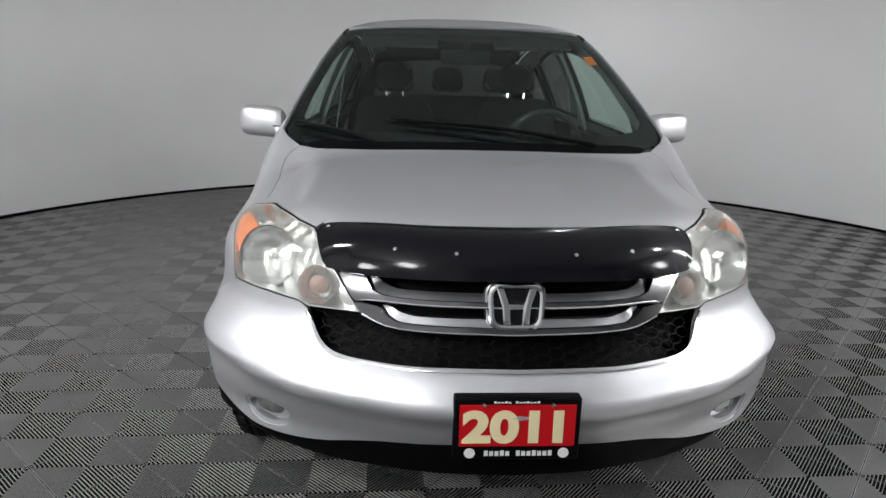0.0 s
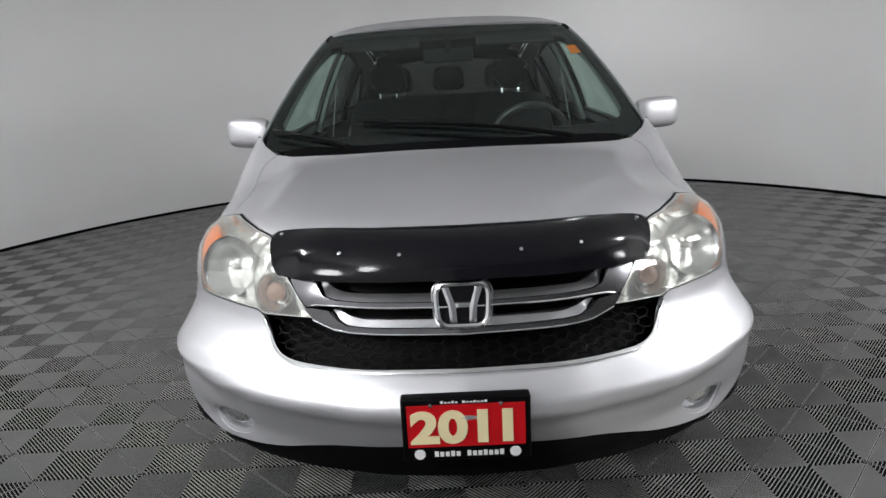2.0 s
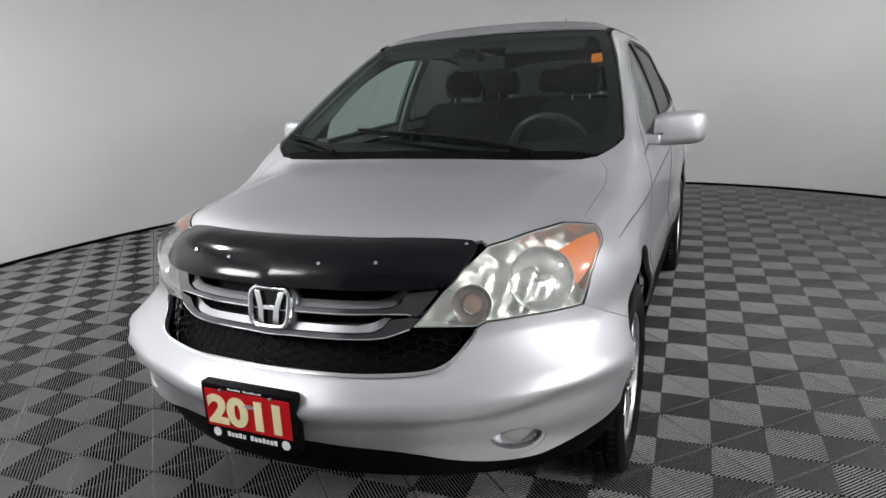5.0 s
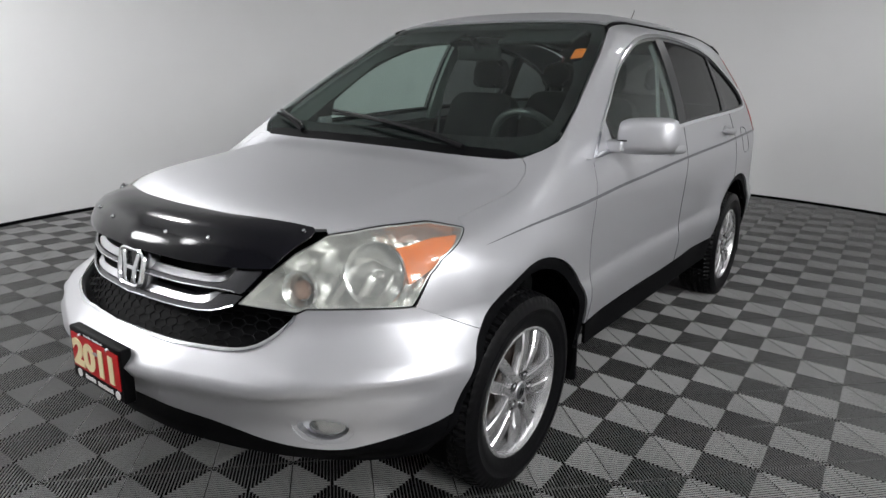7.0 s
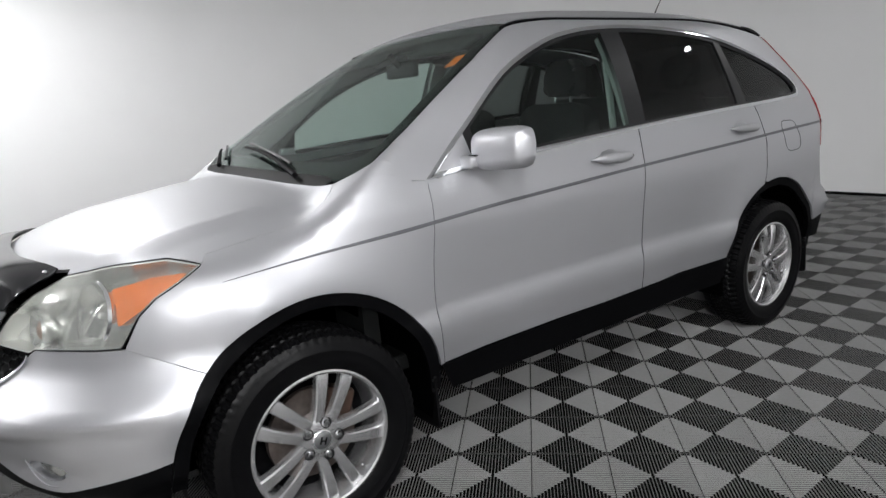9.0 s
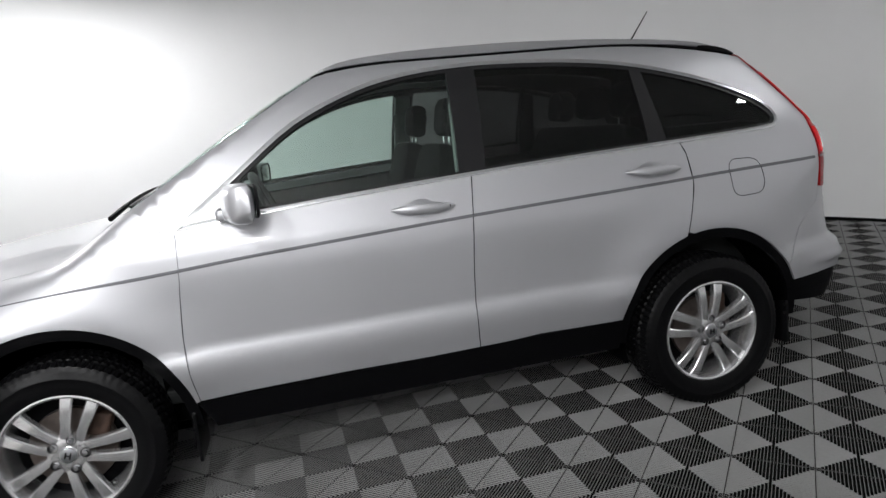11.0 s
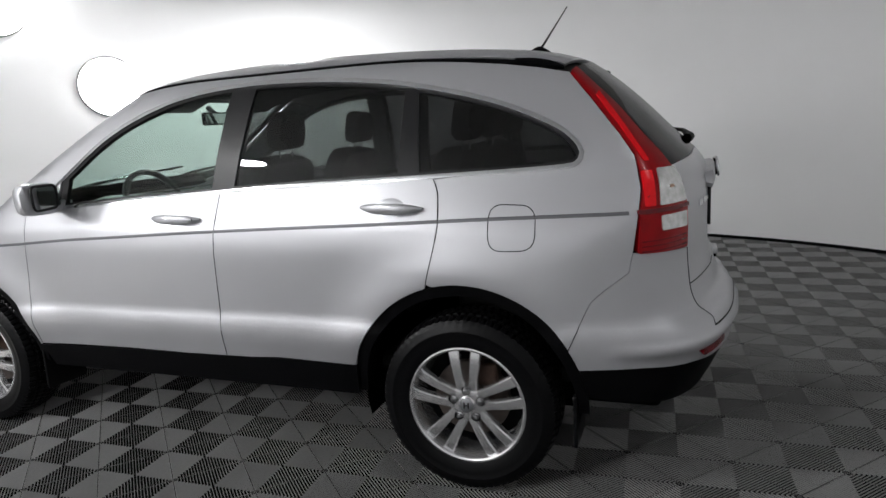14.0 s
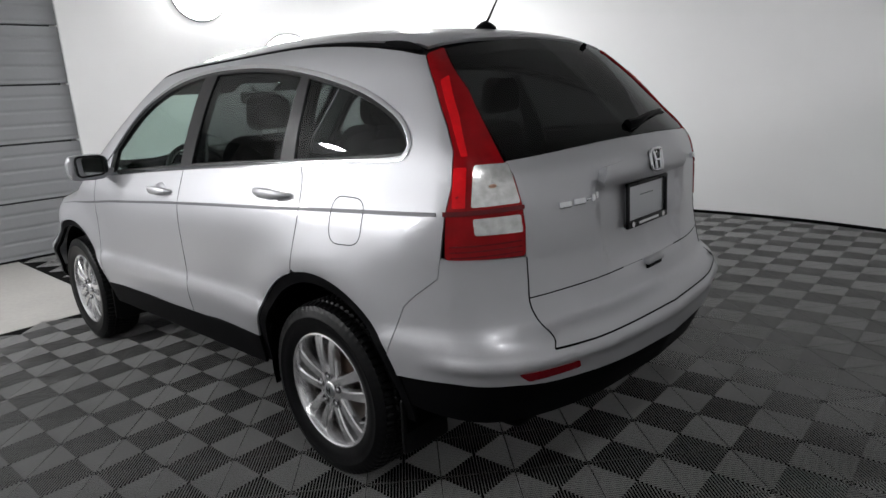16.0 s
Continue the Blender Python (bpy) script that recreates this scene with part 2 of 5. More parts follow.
# ---- body form: half-width by height, nose, tail, bonnet, windscreen and roof, blended into one skin ----
def curve(q, xs, ys):
    """A smooth curve through a few stations (cubic with limited slopes)."""
    q, xs, ys = np.asarray(q, float), np.array(xs, float), np.array(ys, float)
    h, d = np.diff(xs), np.diff(ys) / np.diff(xs)
    m = np.empty_like(ys)
    m[0], m[-1] = d[0], d[-1]
    same = d[:-1] * d[1:] > 0
    m[1:-1] = np.where(same, 2 * d[:-1] * d[1:] / np.where(same, d[:-1] + d[1:], 1), 0)
    k = np.clip(np.searchsorted(xs, q) - 1, 0, len(h) - 1)
    t = (q - xs[k]) / h[k]
    u = np.clip(t, 0, 1)
    y = ys[k] * (1 + 2 * u) * (1 - u) ** 2 + m[k] * h[k] * u * (1 - u) ** 2
    y += ys[k + 1] * u * u * (3 - 2 * u) + m[k + 1] * h[k] * u * u * (u - 1)
    return y + np.where(t < 0, t, np.where(t > 1, t - 1, 0)) * h[k] * np.where(t < 0, m[0], m[-1])


def ramp(q, a, b):
    t = np.clip((q - a) / (b - a), 0, 1)
    return t * t * (3 - 2 * t)


def smax(a, b, k):
    return 0.5 * (a + b + np.sqrt((a - b) ** 2 + k * k))


def half_width(x, z):
    w = curve(z, [0.2, 0.34, 0.47, 0.585, 0.61, 0.66, 0.8, 0.93, 1.0, 1.06, 1.12, 1.2, 1.3, 1.45, 1.55, 1.62, 1.7],
              [0.85, 0.873, 0.886, 0.899, 0.898, 0.888, 0.892, 0.897, 0.892, 0.876, 0.857, 0.8305, 0.7955, 0.73, 0.678, 0.63, 0.495])
    for wx in (1.31, -1.31):  # swell over the wheels
        r = np.hypot(x - wx, z - 0.36)
        w = w + 0.022 * np.exp(-(((r - 0.46) / 0.13) ** 2)) * ramp(z, 0.3, 0.6) * ramp(-z, -1.05, -0.85)
    w = w + 0.032 * np.exp(-(((x - 1.70) / 0.22) ** 2)) * ramp(z, 0.34, 0.42) * ramp(-z, -0.7, -0.56)
    w = w - 0.016 * ramp(0.572 - z, 0.0, 0.04) * ramp(z, 0.40, 0.5) * ramp(np.abs(x), 1.62, 1.8) * (x > 0)
    w = w + 0.026 * ramp(0.685 - z, 0.0, 0.05) * ramp(z, 0.40, 0.52) * ramp(-x, 1.62, 1.86)
    w = w + 0.024 * np.exp(-(((x - 1.52) / 0.17) ** 2)) * ramp(z, 0.56, 0.72) * ramp(-z, -0.95, -0.8)
    w = w - 0.014 * ramp(x, 0.2, 0.9) * ramp(z, 1.08, 1.25)
    w = w - 0.01 - 0.053 * np.clip((x - 0.95) / 0.65, 0, 2) ** 1.6 * ramp(z, 0.78, 1.0)
    w = w - 0.038 * np.clip((-x - 1.0) / 0.75, 0, 2) ** 1.4 * ramp(z, 0.85, 1.2) - 0.03 * ramp(-x, 0.8, 1.7) * ramp(z, 1.2, 1.5)
    return w


def nose(y, z):
    y = np.abs(y)
    f = curve(z, [0.2, 0.32, 0.42, 0.52, 0.6, 0.66, 0.72, 0.8, 0.87, 0.92, 0.97], [2.14, 2.192, 2.232, 2.272, 2.264, 2.21, 2.16, 2.143, 2.112, 2.06, 1.98])
    crest = 0.565 + 0.05 * ramp(y, 0.45, 0.85)  # the ridge of the bumper climbs towards the wheels
    f = f + 0.014 * np.exp(-(((z - crest) / 0.024) ** 2)) - (0.02 + 0.018 * ramp(y, 0.4, 0.65)) * ramp(crest - z, 0.0, 0.045) * ramp(z, 0.36, 0.46)
    y = y - 0.068 * ramp(y, 0.35, 0.72) * ramp(z, 0.30, 0.40) * ramp(-z, -0.74, -0.58) - 0.012 * ramp(y, 0.4, 0.75) * ramp(z, 0.6, 0.75)
    return f + 0.018 - curve(y, [0, 0.2, 0.39, 0.547, 0.653, 0.78, 0.86, 0.9, 1.0], [0, 0.02, 0.08, 0.16, 0.23, 0.35, 0.5, 0.65, 1.2])


def tail(y, z):
    y = np.abs(y)
    f = curve(z, [0.3, 0.42, 0.5, 0.6, 0.645, 0.67, 0.69, 0.78, 0.9, 1.05, 1.14, 1.22, 1.3, 1.4, 1.5, 1.6, 1.7],
              [-2.16, -2.225, -2.256, -2.266, -2.255, -2.225, -2.2, -2.178, -2.165, -2.165, -2.15, -2.1, -2.02, -1.925, -1.82, -1.7, -1.57])
    f = f + 0.022 * ramp(np.minimum(0.30 - y + 0.25 * (z - 0.9), (z - 0.79) * 0.8), -0.012, 0.028) * ramp(-z, -1.12, -1.06)
    return f - 0.02 + curve(y, [0, 0.3, 0.545, 0.65, 0.758, 0.822, 0.872, 0.902, 1.02], [0, 0.022, 0.075, 0.112, 0.175, 0.25, 0.4, 0.58, 1.2])


def top(x, y):
    y = np.abs(y)
    bonnet = curve(x, [0.6, 1.0, 1.2, 1.5, 1.7, 1.9, 2.03, 2.1], [1.13, 1.1, 1.083, 1.045, 1.017, 0.983, 0.948, 0.915])
    bonnet = bonnet - 0.027 * (y / 0.6) ** 2.5 - 0.18 * np.clip(y - 0.56, 0, 1) ** 1.3
    rib = 0.60 + 0.07 * np.clip((1.35 - x) / 0.2, 0, 1)
    bonnet = bonnet - 0.009 * ramp(y, rib - 0.02, rib + 0.05) * ramp(-x, -1.95, -1.6) + 0.004 * np.exp(-(((y - rib + 0.02) / 0.035) ** 2)) * ramp(-x, -1.95, -1.6)
    screen = 1.093 + 0.675 * (1.155 - x - 0.044 * (y / 0.735) ** 2) - 0.088 * np.clip(1.1 - x, 0, 2) ** 2
    roof = curve(x, [-1.8, -1.62, -1.5, -1.2, -0.9, -0.55, -0.25, 0.0, 0.2, 0.5], [1.594, 1.635, 1.658, 1.69, 1.707, 1.716, 1.714, 1.703, 1.685, 1.63])
    roof = roof - 0.008 - 0.03 * (y / 0.55) ** 2.4
    return 0.012 - smax(-smax(bonnet, screen, 0.012 + 0.035 * ramp(y, 0.7, 0.82)), -roof, 0.03)


def skin(x, y, z):
    """Below nought inside the body, nought on its surface."""
    side = np.abs(y) - half_width(x, z)
    f = smax(side, (x - nose(y, z)) * 0.9, 0.03)
    f = smax(f, (tail(y, z) - x) * 0.9, 0.03)
    return smax(f, (z - top(x, y)) * 0.9, 0.026 + 0.014 * ramp(x, 0.95, 1.2) * ramp(-x, -1.75, -1.45))


FAN_F, FAN_R, FAN_K = 1.35, -1.45, 0.88


def to_s(x, y):
    """Girth coordinate: x along the flank, then round the corner to the middle of nose or tail."""
    x, y = np.asarray(x, float), np.asarray(y, float)
    return np.where(x > FAN_F, FAN_F + FAN_K * np.arctan2(x - FAN_F, y), np.where(x < FAN_R, FAN_R - FAN_K * np.arctan2(FAN_R - x, y), x))


def root(ox, oy, oz, dx, dy, dz, far=1.6):
    lo, hi = np.zeros_like(ox + dx), np.full_like(ox + dx, far)
    for _ in range(38):
        mid = 0.5 * (lo + hi)
        inside = skin(ox + mid * dx, oy + mid * dy, oz + mid * dz) < 0
        lo, hi = np.where(inside, mid, lo), np.where(inside, hi, mid)
    return lo


def on_side(s, z):
    s, z = np.asarray(s, float), np.asarray(z, float)
    a = np.where(s > FAN_F, (s - FAN_F) / FAN_K, np.where(s < FAN_R, (s - FAN_R) / FAN_K, 0))
    ox = np.clip(s, FAN_R, FAN_F)
    dx, dy = np.sin(a), np.cos(a)
    r = root(ox, 0 * s, z, dx, dy, 0 * s)
    return np.stack([ox + r * dx, r * dy, z + 0 * r], -1)


def on_top(x, y):
    x, y = np.asarray(x, float), np.asarray(y, float)
    r = root(x, y, 0.6 + 0 * x, 0 * x, 0 * x, 1 + 0 * x)
    return np.stack([x, y, 0.6 + r], -1)


def slope(p, e=2e-3):
    x, y, z = np.moveaxis(p, -1, 0)
    n = np.stack([skin(x + e, y, z) - skin(x - e, y, z), skin(x, y + e, z) - skin(x, y - e, z), skin(x, y, z + e) - skin(x, y, z - e)], -1)
    return n / np.linalg.norm(n, axis=-1, keepdims=True)


def flank(x, z):
    """Girth coordinate of the flank's point over x at height z."""
    x, z = np.broadcast_arrays(np.asarray(x, float), np.asarray(z, float))
    r = root(x + 0.0, 0 * x, z + 0.0, 0 * x, 1 + 0 * x, 0 * x)
    return to_s(x, r)


def face(y, z, sign):
    """Girth coordinate of the nose's (sign 1) or tail's (-1) point at y and z."""
    y, z = np.broadcast_arrays(np.asarray(y, float), np.asarray(z, float))
    r = root(0 * y, y + 0.0, z + 0.0, sign + 0 * y, 0 * y, 0 * y, 2.6)
    return to_s(sign * r, y)


# ---- panels cut out of the skin ----
def rounded(points, r=0.03, n=5):
    """An outline with its corners rounded off."""
    pts, out = [np.array(p[:2], float) for p in points], []
    rs = [p[2] if len(p) > 2 else r for p in points]
    for i, p in enumerate(pts):
        a, b = pts[i - 1], pts[(i + 1) % len(pts)]
        la, lb = np.linalg.norm(a - p), np.linalg.norm(b - p)
        q = min(rs[i], la * 0.45, lb * 0.45)
        if q < 1e-4:
            out.append(p)
            continue
        p0, p1 = p + (a - p) / la * q, p + (b - p) / lb * q
        out += [(1 - t) ** 2 * p0 + 2 * t * (1 - t) * p + t * t * p1 for t in np.linspace(0, 1, n)]
    return [tuple(p) for p in out]


def inset(points, d):
    """An outline drawn in by d."""
    p = np.array(points, float)
    area = 0.5 * np.sum(p[:, 0] * np.roll(p[:, 1], -1) - np.roll(p[:, 0], -1) * p[:, 1])
    e = np.roll(p, -1, 0) - p
    e /= np.linalg.norm(e, axis=1, keepdims=True) + 1e-12
    n = np.stack([-e[:, 1], e[:, 0]], 1) * np.sign(area)
    m = n + np.roll(n, 1, 0)
    m /= np.maximum((m * m).sum(1, keepdims=True), 0.6) / 2
    return [tuple(q) for q in p + d * m]


def inside(q, poly):
    x, y = q[:, 0], q[:, 1]
    p = np.array(poly, float)
    a, b = p, np.roll(p, -1, 0)
    hit = np.zeros(len(q), bool)
    for (x0, y0), (x1, y1) in zip(a, b):
        if y0 != y1:
            hit ^= ((y0 > y) != (y1 > y)) & (x < (x1 - x0) * (y - y0) / (y1 - y0) + x0)
    return hit


def near_edge(q, poly, d):
    p = np.array(poly, float)
    out = np.zeros(len(q), bool)
    for a, b in zip(p, np.roll(p, -1, 0)):
        ab = b - a
        t = np.clip(((q - a) @ ab) / (ab @ ab + 1e-12), 0, 1)
        out |= np.linalg.norm(q - a - t[:, None] * ab, axis=1) < d
    return out


def dense(points, step):
    out = []
    for i, p in enumerate(points):
        a, b = np.array(p, float), np.array(points[(i + 1) % len(points)], float)
        n = max(1, int(np.ceil(np.linalg.norm(b - a) / step)))
        out += [tuple(a + (b - a) * k / n) for k in range(n)]
    return out


def along(points, step):
    """An open line with points at most a step apart."""
    n = len(points)
    out = []
    for p, q in zip(points, points[1:]):
        k = max(1, int(np.ceil(math.dist(p, q) / step)))
        out += [(p[0] + (q[0] - p[0]) * i / k, p[1] + (q[1] - p[1]) * i / k) for i in range(k)]
    return out + [tuple(points[n - 1])]


def sheet(outline, holes=(), step=0.045):
    """Points and triangles that fill an outline."""
    loops = [dense(outline, step * 0.6)] + [dense(h, step * 0.6) for h in holes]
    verts, edges = [], []
    for loop in loops:
        k = len(verts)
        verts += loop
        edges += [(k + i, k + (i + 1) % len(loop)) for i in range(len(loop))]
    lo, hi = np.min(loops[0], 0), np.max(loops[0], 0)
    gx, gy = np.meshgrid(np.arange(lo[0] + step / 2, hi[0], step), np.arange(lo[1] + step / 2, hi[1], step))
    q = np.stack([gx.ravel(), gy.ravel()], 1)
    keep = inside(q, loops[0]) & ~near_edge(q, loops[0], step * 0.4)
    for h in loops[1:]:
        keep &= ~inside(q, h) & ~near_edge(q, h, step * 0.4)
    verts += [tuple(p) for p in q[keep]]
    v, e, f, *_ = delaunay_2d_cdt([Vector(p) for p in verts], edges, [], 1, 1e-6)
    v = np.array([tuple(p) for p in v])
    tris = np.array([t for t in f if len(t) == 3])
    mid = v[tris].mean(1)
    keep = inside(mid, loops[0])
    for h in loops[1:]:
        keep &= ~inside(mid, h)
    tris = tris[keep]
    a, b, c = v[tris[:, 0]], v[tris[:, 1]], v[tris[:, 2]]
    turn = (b[:, 0] - a[:, 0]) * (c[:, 1] - a[:, 1]) - (b[:, 1] - a[:, 1]) * (c[:, 0] - a[:, 0])
    tris[turn < 0] = tris[turn < 0][:, ::-1]
    return v, tris


def skin_mesh(name, outline, holes=(), place=None, off=0.0, thick=0.012, step=0.045, mirror=False, lift=None):
    """A panel of the body: its outline laid on the skin, with a rim and a back."""
    place = place or on_side
    v, tris = sheet(outline, holes, step)
    p = place(v[:, 0], v[:, 1])
    n = slope(p)
    rise = off + (lift(v) if lift else 0.0)
    outer = p + n * (rise[:, None] if np.ndim(rise) else rise)
    inner = outer - n * thick
    if np.dot(np.cross(outer[tris[0, 1]] - outer[tris[0, 0]], outer[tris[0, 2]] - outer[tris[0, 0]]), n[tris[0, 0]]) < 0:
        tris = tris[:, ::-1]
    if lift:  # the normals of a surface that leaves the skin
        fn = np.cross(outer[tris[:, 1]] - outer[tris[:, 0]], outer[tris[:, 2]] - outer[tris[:, 0]])
        n = np.zeros_like(outer)
        for k in range(3):
            np.add.at(n, tris[:, k], fn)
        n /= np.linalg.norm(n, axis=1, keepdims=True) + 1e-12
    count = {}
    for t in tris:
        for i in range(3):
            a, b = int(t[i]), int(t[(i + 1) % 3])
            count[(a, b)] = 1
    rim = [(a, b) for a, b in count if (b, a) not in count]
    verts, norms = [*outer, *inner], [*n, *(-n)]
    k = len(v)
    faces = [tuple(map(int, t)) for t in tris] + [tuple(int(i) + k for i in t[::-1]) for t in tris]
    for a, b in rim:
        j = len(verts)
        side = np.cross(outer[b] - outer[a], n[a])
        side /= np.linalg.norm(side) + 1e-12
        verts += [outer[a], outer[b], inner[b], inner[a]]
        norms += [side] * 4
        faces.append((j + 1, j, j + 3, j + 2))
    verts, norms = np.array(verts), np.array(norms)
    if mirror:
        verts, norms = verts * (1, -1, 1), norms * (1, -1, 1)
        faces = [f[::-1] for f in faces]
    mesh = bpy.data.meshes.new(name)
    mesh.from_pydata(verts.tolist(), [], faces)
    mesh.shade_smooth()
    mesh.normals_split_custom_set_from_vertices(norms.tolist())
    return mesh


def both(name, outline, mat, parent, label="", **k):
    """The panel on both flanks; returns the left and the right one."""
    return [link(name, skin_mesh(name, outline, mirror=m, **k), mat, parent[int(m)] if isinstance(parent, list) else parent, label) for m in (False, True)]


def across(name, half, mat, parent, label="", **k):
    """A panel over the middle, from the outline of its left half (girth coordinates, nose or tail side)."""
    mid = 1 if half[0][0] > 0 else -1
    full = FAN_F + FAN_K * math.pi / 2 if mid > 0 else FAN_R - FAN_K * math.pi / 2
    other = [(2 * full - s, z) for s, z in half[::-1]]
    keep = [p for p in half + other]
    out = []
    for p in keep:
        if not out or math.dist(p, out[-1]) > 1e-4:
            out.append(p)
    if math.dist(out[0], out[-1]) < 1e-4:
        out.pop()
    return link(name, skin_mesh(name, out, **k), mat, parent, label)


def strip(name, line, width, mat, parent, label="", off=0.002, thick=0.004, place=None, mirrors=(False, True), step=0.03, closed=False):
    """A narrow band along a line on the skin."""
    p = np.array(line, float)
    d = np.roll(p, -1, 0) - np.roll(p, 1, 0) if closed else np.gradient(p, axis=0)
    n = np.stack([-d[:, 1], d[:, 0]], 1) / np.linalg.norm(d, axis=1, keepdims=True)
    w = np.broadcast_to(np.asarray(width, float), (len(p),))[:, None] / 2
    a, b = p + n * w, p - n * w
    parent = parent if isinstance(parent, list) else [parent, parent]
    out = []
    for m in mirrors:
        mesh = ribbon_mesh(name, a, b, place or on_side, off, thick, m, closed)
        out.append(link(name, mesh, mat, parent[int(m)], label))
    return out


def ribbon_mesh(name, a, b, place, off, thick, mirror, closed):
    pa, pb = place(a[:, 0], a[:, 1]), place(b[:, 0], b[:, 1])
    pm = place((a[:, 0] + b[:, 0]) / 2, (a[:, 1] + b[:, 1]) / 2)
    na, nb, nm = slope(pa), slope(pb), slope(pm)
    rows = [pa + na * (off - thick), pa + na * off, pm + nm * (off + 0.0012), pb + nb * off, pb + nb * (off - thick)]
    n, w = len(pa), len(rows)
    verts = np.concatenate(rows)
    if mirror:
        verts = verts * (1, -1, 1)
    faces = []
    for i in range(n if closed else n - 1):
        j = (i + 1) % n
        faces += [(k * n + i, k * n + j, (k + 1) * n + j, (k + 1) * n + i) for k in range(w - 1)]
        faces.append(((w - 1) * n + i, (w - 1) * n + j, j, i))
    if not closed:
        faces += [tuple(k * n for k in range(w)), tuple(k * n + n - 1 for k in range(w))]
    bm = bmesh.new()
    vs = [bm.verts.new(q) for q in verts]
    for f in faces:
        bm.faces.new([vs[i] for i in f])
    bmesh.ops.recalc_face_normals(bm, faces=bm.faces)
    mesh = bpy.data.meshes.new(name)
    bm.to_mesh(mesh)
    bm.free()
    mesh.shade_smooth()
    mesh.set_sharp_from_angle(angle=radians(50))
    return mesh


# ---- the car ----
def fl(points):
    """(x, height) pairs on the flank as girth coordinates."""
    x, z = np.array([p[0] for p in points], float), np.array([p[1] for p in points], float)
    return list(zip(flank(x, z).tolist(), z.tolist()))


def arch(wx, r, a0, a1, n=24):
    return [(wx + r * math.cos(radians(a)), 0.36 + r * math.sin(radians(a))) for a in np.linspace(a0, a1, n)]


def smooth_line(points, n=6):
    """A spline through points."""
    p = [np.array(q, float) for q in points]
    p = [2 * p[0] - p[1]] + p + [2 * p[-1] - p[-2]]
    out = []
    for a, b, c, d in zip(p, p[1:], p[2:], p[3:]):
        for t in np.arange(n) / n:
            out.append(tuple(0.5 * (2 * b + (c - a) * t + (2 * a - 5 * b + 4 * c - d) * t * t + (3 * b - a - 3 * c + d) * t**3)))
    return out + [tuple(p[-2])]


NOSE_MID, TAIL_MID = FAN_F + FAN_K * math.pi / 2, FAN_R - FAN_K * math.pi / 2
car = tagged(new("car"), "silver compact SUV with a black bug deflector on a tiled floor", "car")

WINDOW_TOP = smooth_line([(0.845, 1.09), (0.63, 1.252), (0.385, 1.43), (0.125, 1.54), (-0.1, 1.587), (-0.34, 1.603), (-0.55, 1.6), (-0.78, 1.586), (-1.01, 1.558),
                          (-1.24, 1.51), (-1.46, 1.445), (-1.64, 1.365), (-1.72, 1.305), (-1.748, 1.26)], 4)
WINDOW_LOW = smooth_line([(-1.748, 1.26), (-1.735, 1.226), (-1.68, 1.209), (-1.4, 1.198), (-0.99, 1.187), (-0.55, 1.172), (-0.28, 1.16), (0.12, 1.14), (0.59, 1.112), (0.845, 1.09)], 4)
WINDOWS = WINDOW_TOP[:-1] + WINDOW_LOW[:-1]


def low_edge(x0, x1):
    return [p for p in WINDOW_LOW if min(x0, x1) - 1e-6 <= p[0] <= max(x0, x1) + 1e-6]


def low_at(x):
    a = np.array(WINDOW_LOW[::-1])
    k = np.argsort(a[:, 0])
    return float(np.interp(x, a[k, 0], a[k, 1]))


def edge_top(xs, ys):
    """Heights of the skin over a line in plan, as flank points."""
    p = on_top(np.array(xs, float), np.array(ys, float))
    return [(float(s), float(z)) for s, z in zip(to_s(p[:, 0], p[:, 1]), p[:, 2])]


screen_x = np.linspace(1.028, 0.27, 16)
screen_y = np.interp(screen_x, [0.27, 0.48, 0.831, 0.955, 1.013, 1.03], [0.622, 0.686, 0.766, 0.785, 0.786, 0.781])
roof_x = np.linspace(0.22, -1.66, 22)
GAP_A = [(0.85, 0.46), (0.866, 0.575), (0.87, 0.7), (0.858, 0.84), (0.845, 0.95), (0.84, 1.08)]
GAP_B = [(-0.275, 1.158), (-0.255, 1.01), (-0.24, 0.81), (-0.233, 0.62), (-0.237, 0.462)]
GAP_C = [(-1.215, 1.19), (-1.235, 1.14), (-1.24, 1.03), (-1.225, 0.95), (-1.19, 0.815)]
LAMP_SIDE = [(-1.776, 1.541), (-1.849, 1.437), (-1.914, 1.315), (-1.941, 1.24), (-1.937, 1.137), (-1.917, 1.056), (-1.907, 0.918)]
LAMP_IN = [(-2.144, 0.908), (-2.147, 1.0), (-2.139, 1.071), (-2.119, 1.156), (-2.09, 1.202), (-2.057, 1.273), (-1.98, 1.414), (-1.835, 1.566)]
G = 0.0017

# body side: screen pillar, roof rail, rear pillar and quarter
quarter = fl([(-1.90, 0.86), (-1.82, 0.8), (-1.776, 0.761)] + arch(-1.31, 0.455, 149, 78, 18))
frame_line = edge_top(screen_x, screen_y) + edge_top(roof_x, 0.598 + 0.09 * np.maximum(0, roof_x)) + LAMP_SIDE[:-1] + fl([(-1.912, 0.925)]) + quarter
frame_line += fl(GAP_C[::-1]) + fl([p for p in WINDOW_LOW[::-1] if p[0] < -1.22]) + fl(WINDOW_TOP[::-1][1:]) + fl([(0.8945, 1.0965)])
fuel = rounded(fl([(-1.427, 1.098), (-1.592, 1.09), (-1.592, 0.94), (-1.427, 0.936)]), 0.055, 8)
body_side = both("body_side", inset(frame_line, G), PAINT, car, "silver body side with quarter panel", holes=[fuel], step=0.04)
both("fuel_door", inset(fuel, G), PAINT, body_side, step=0.03)

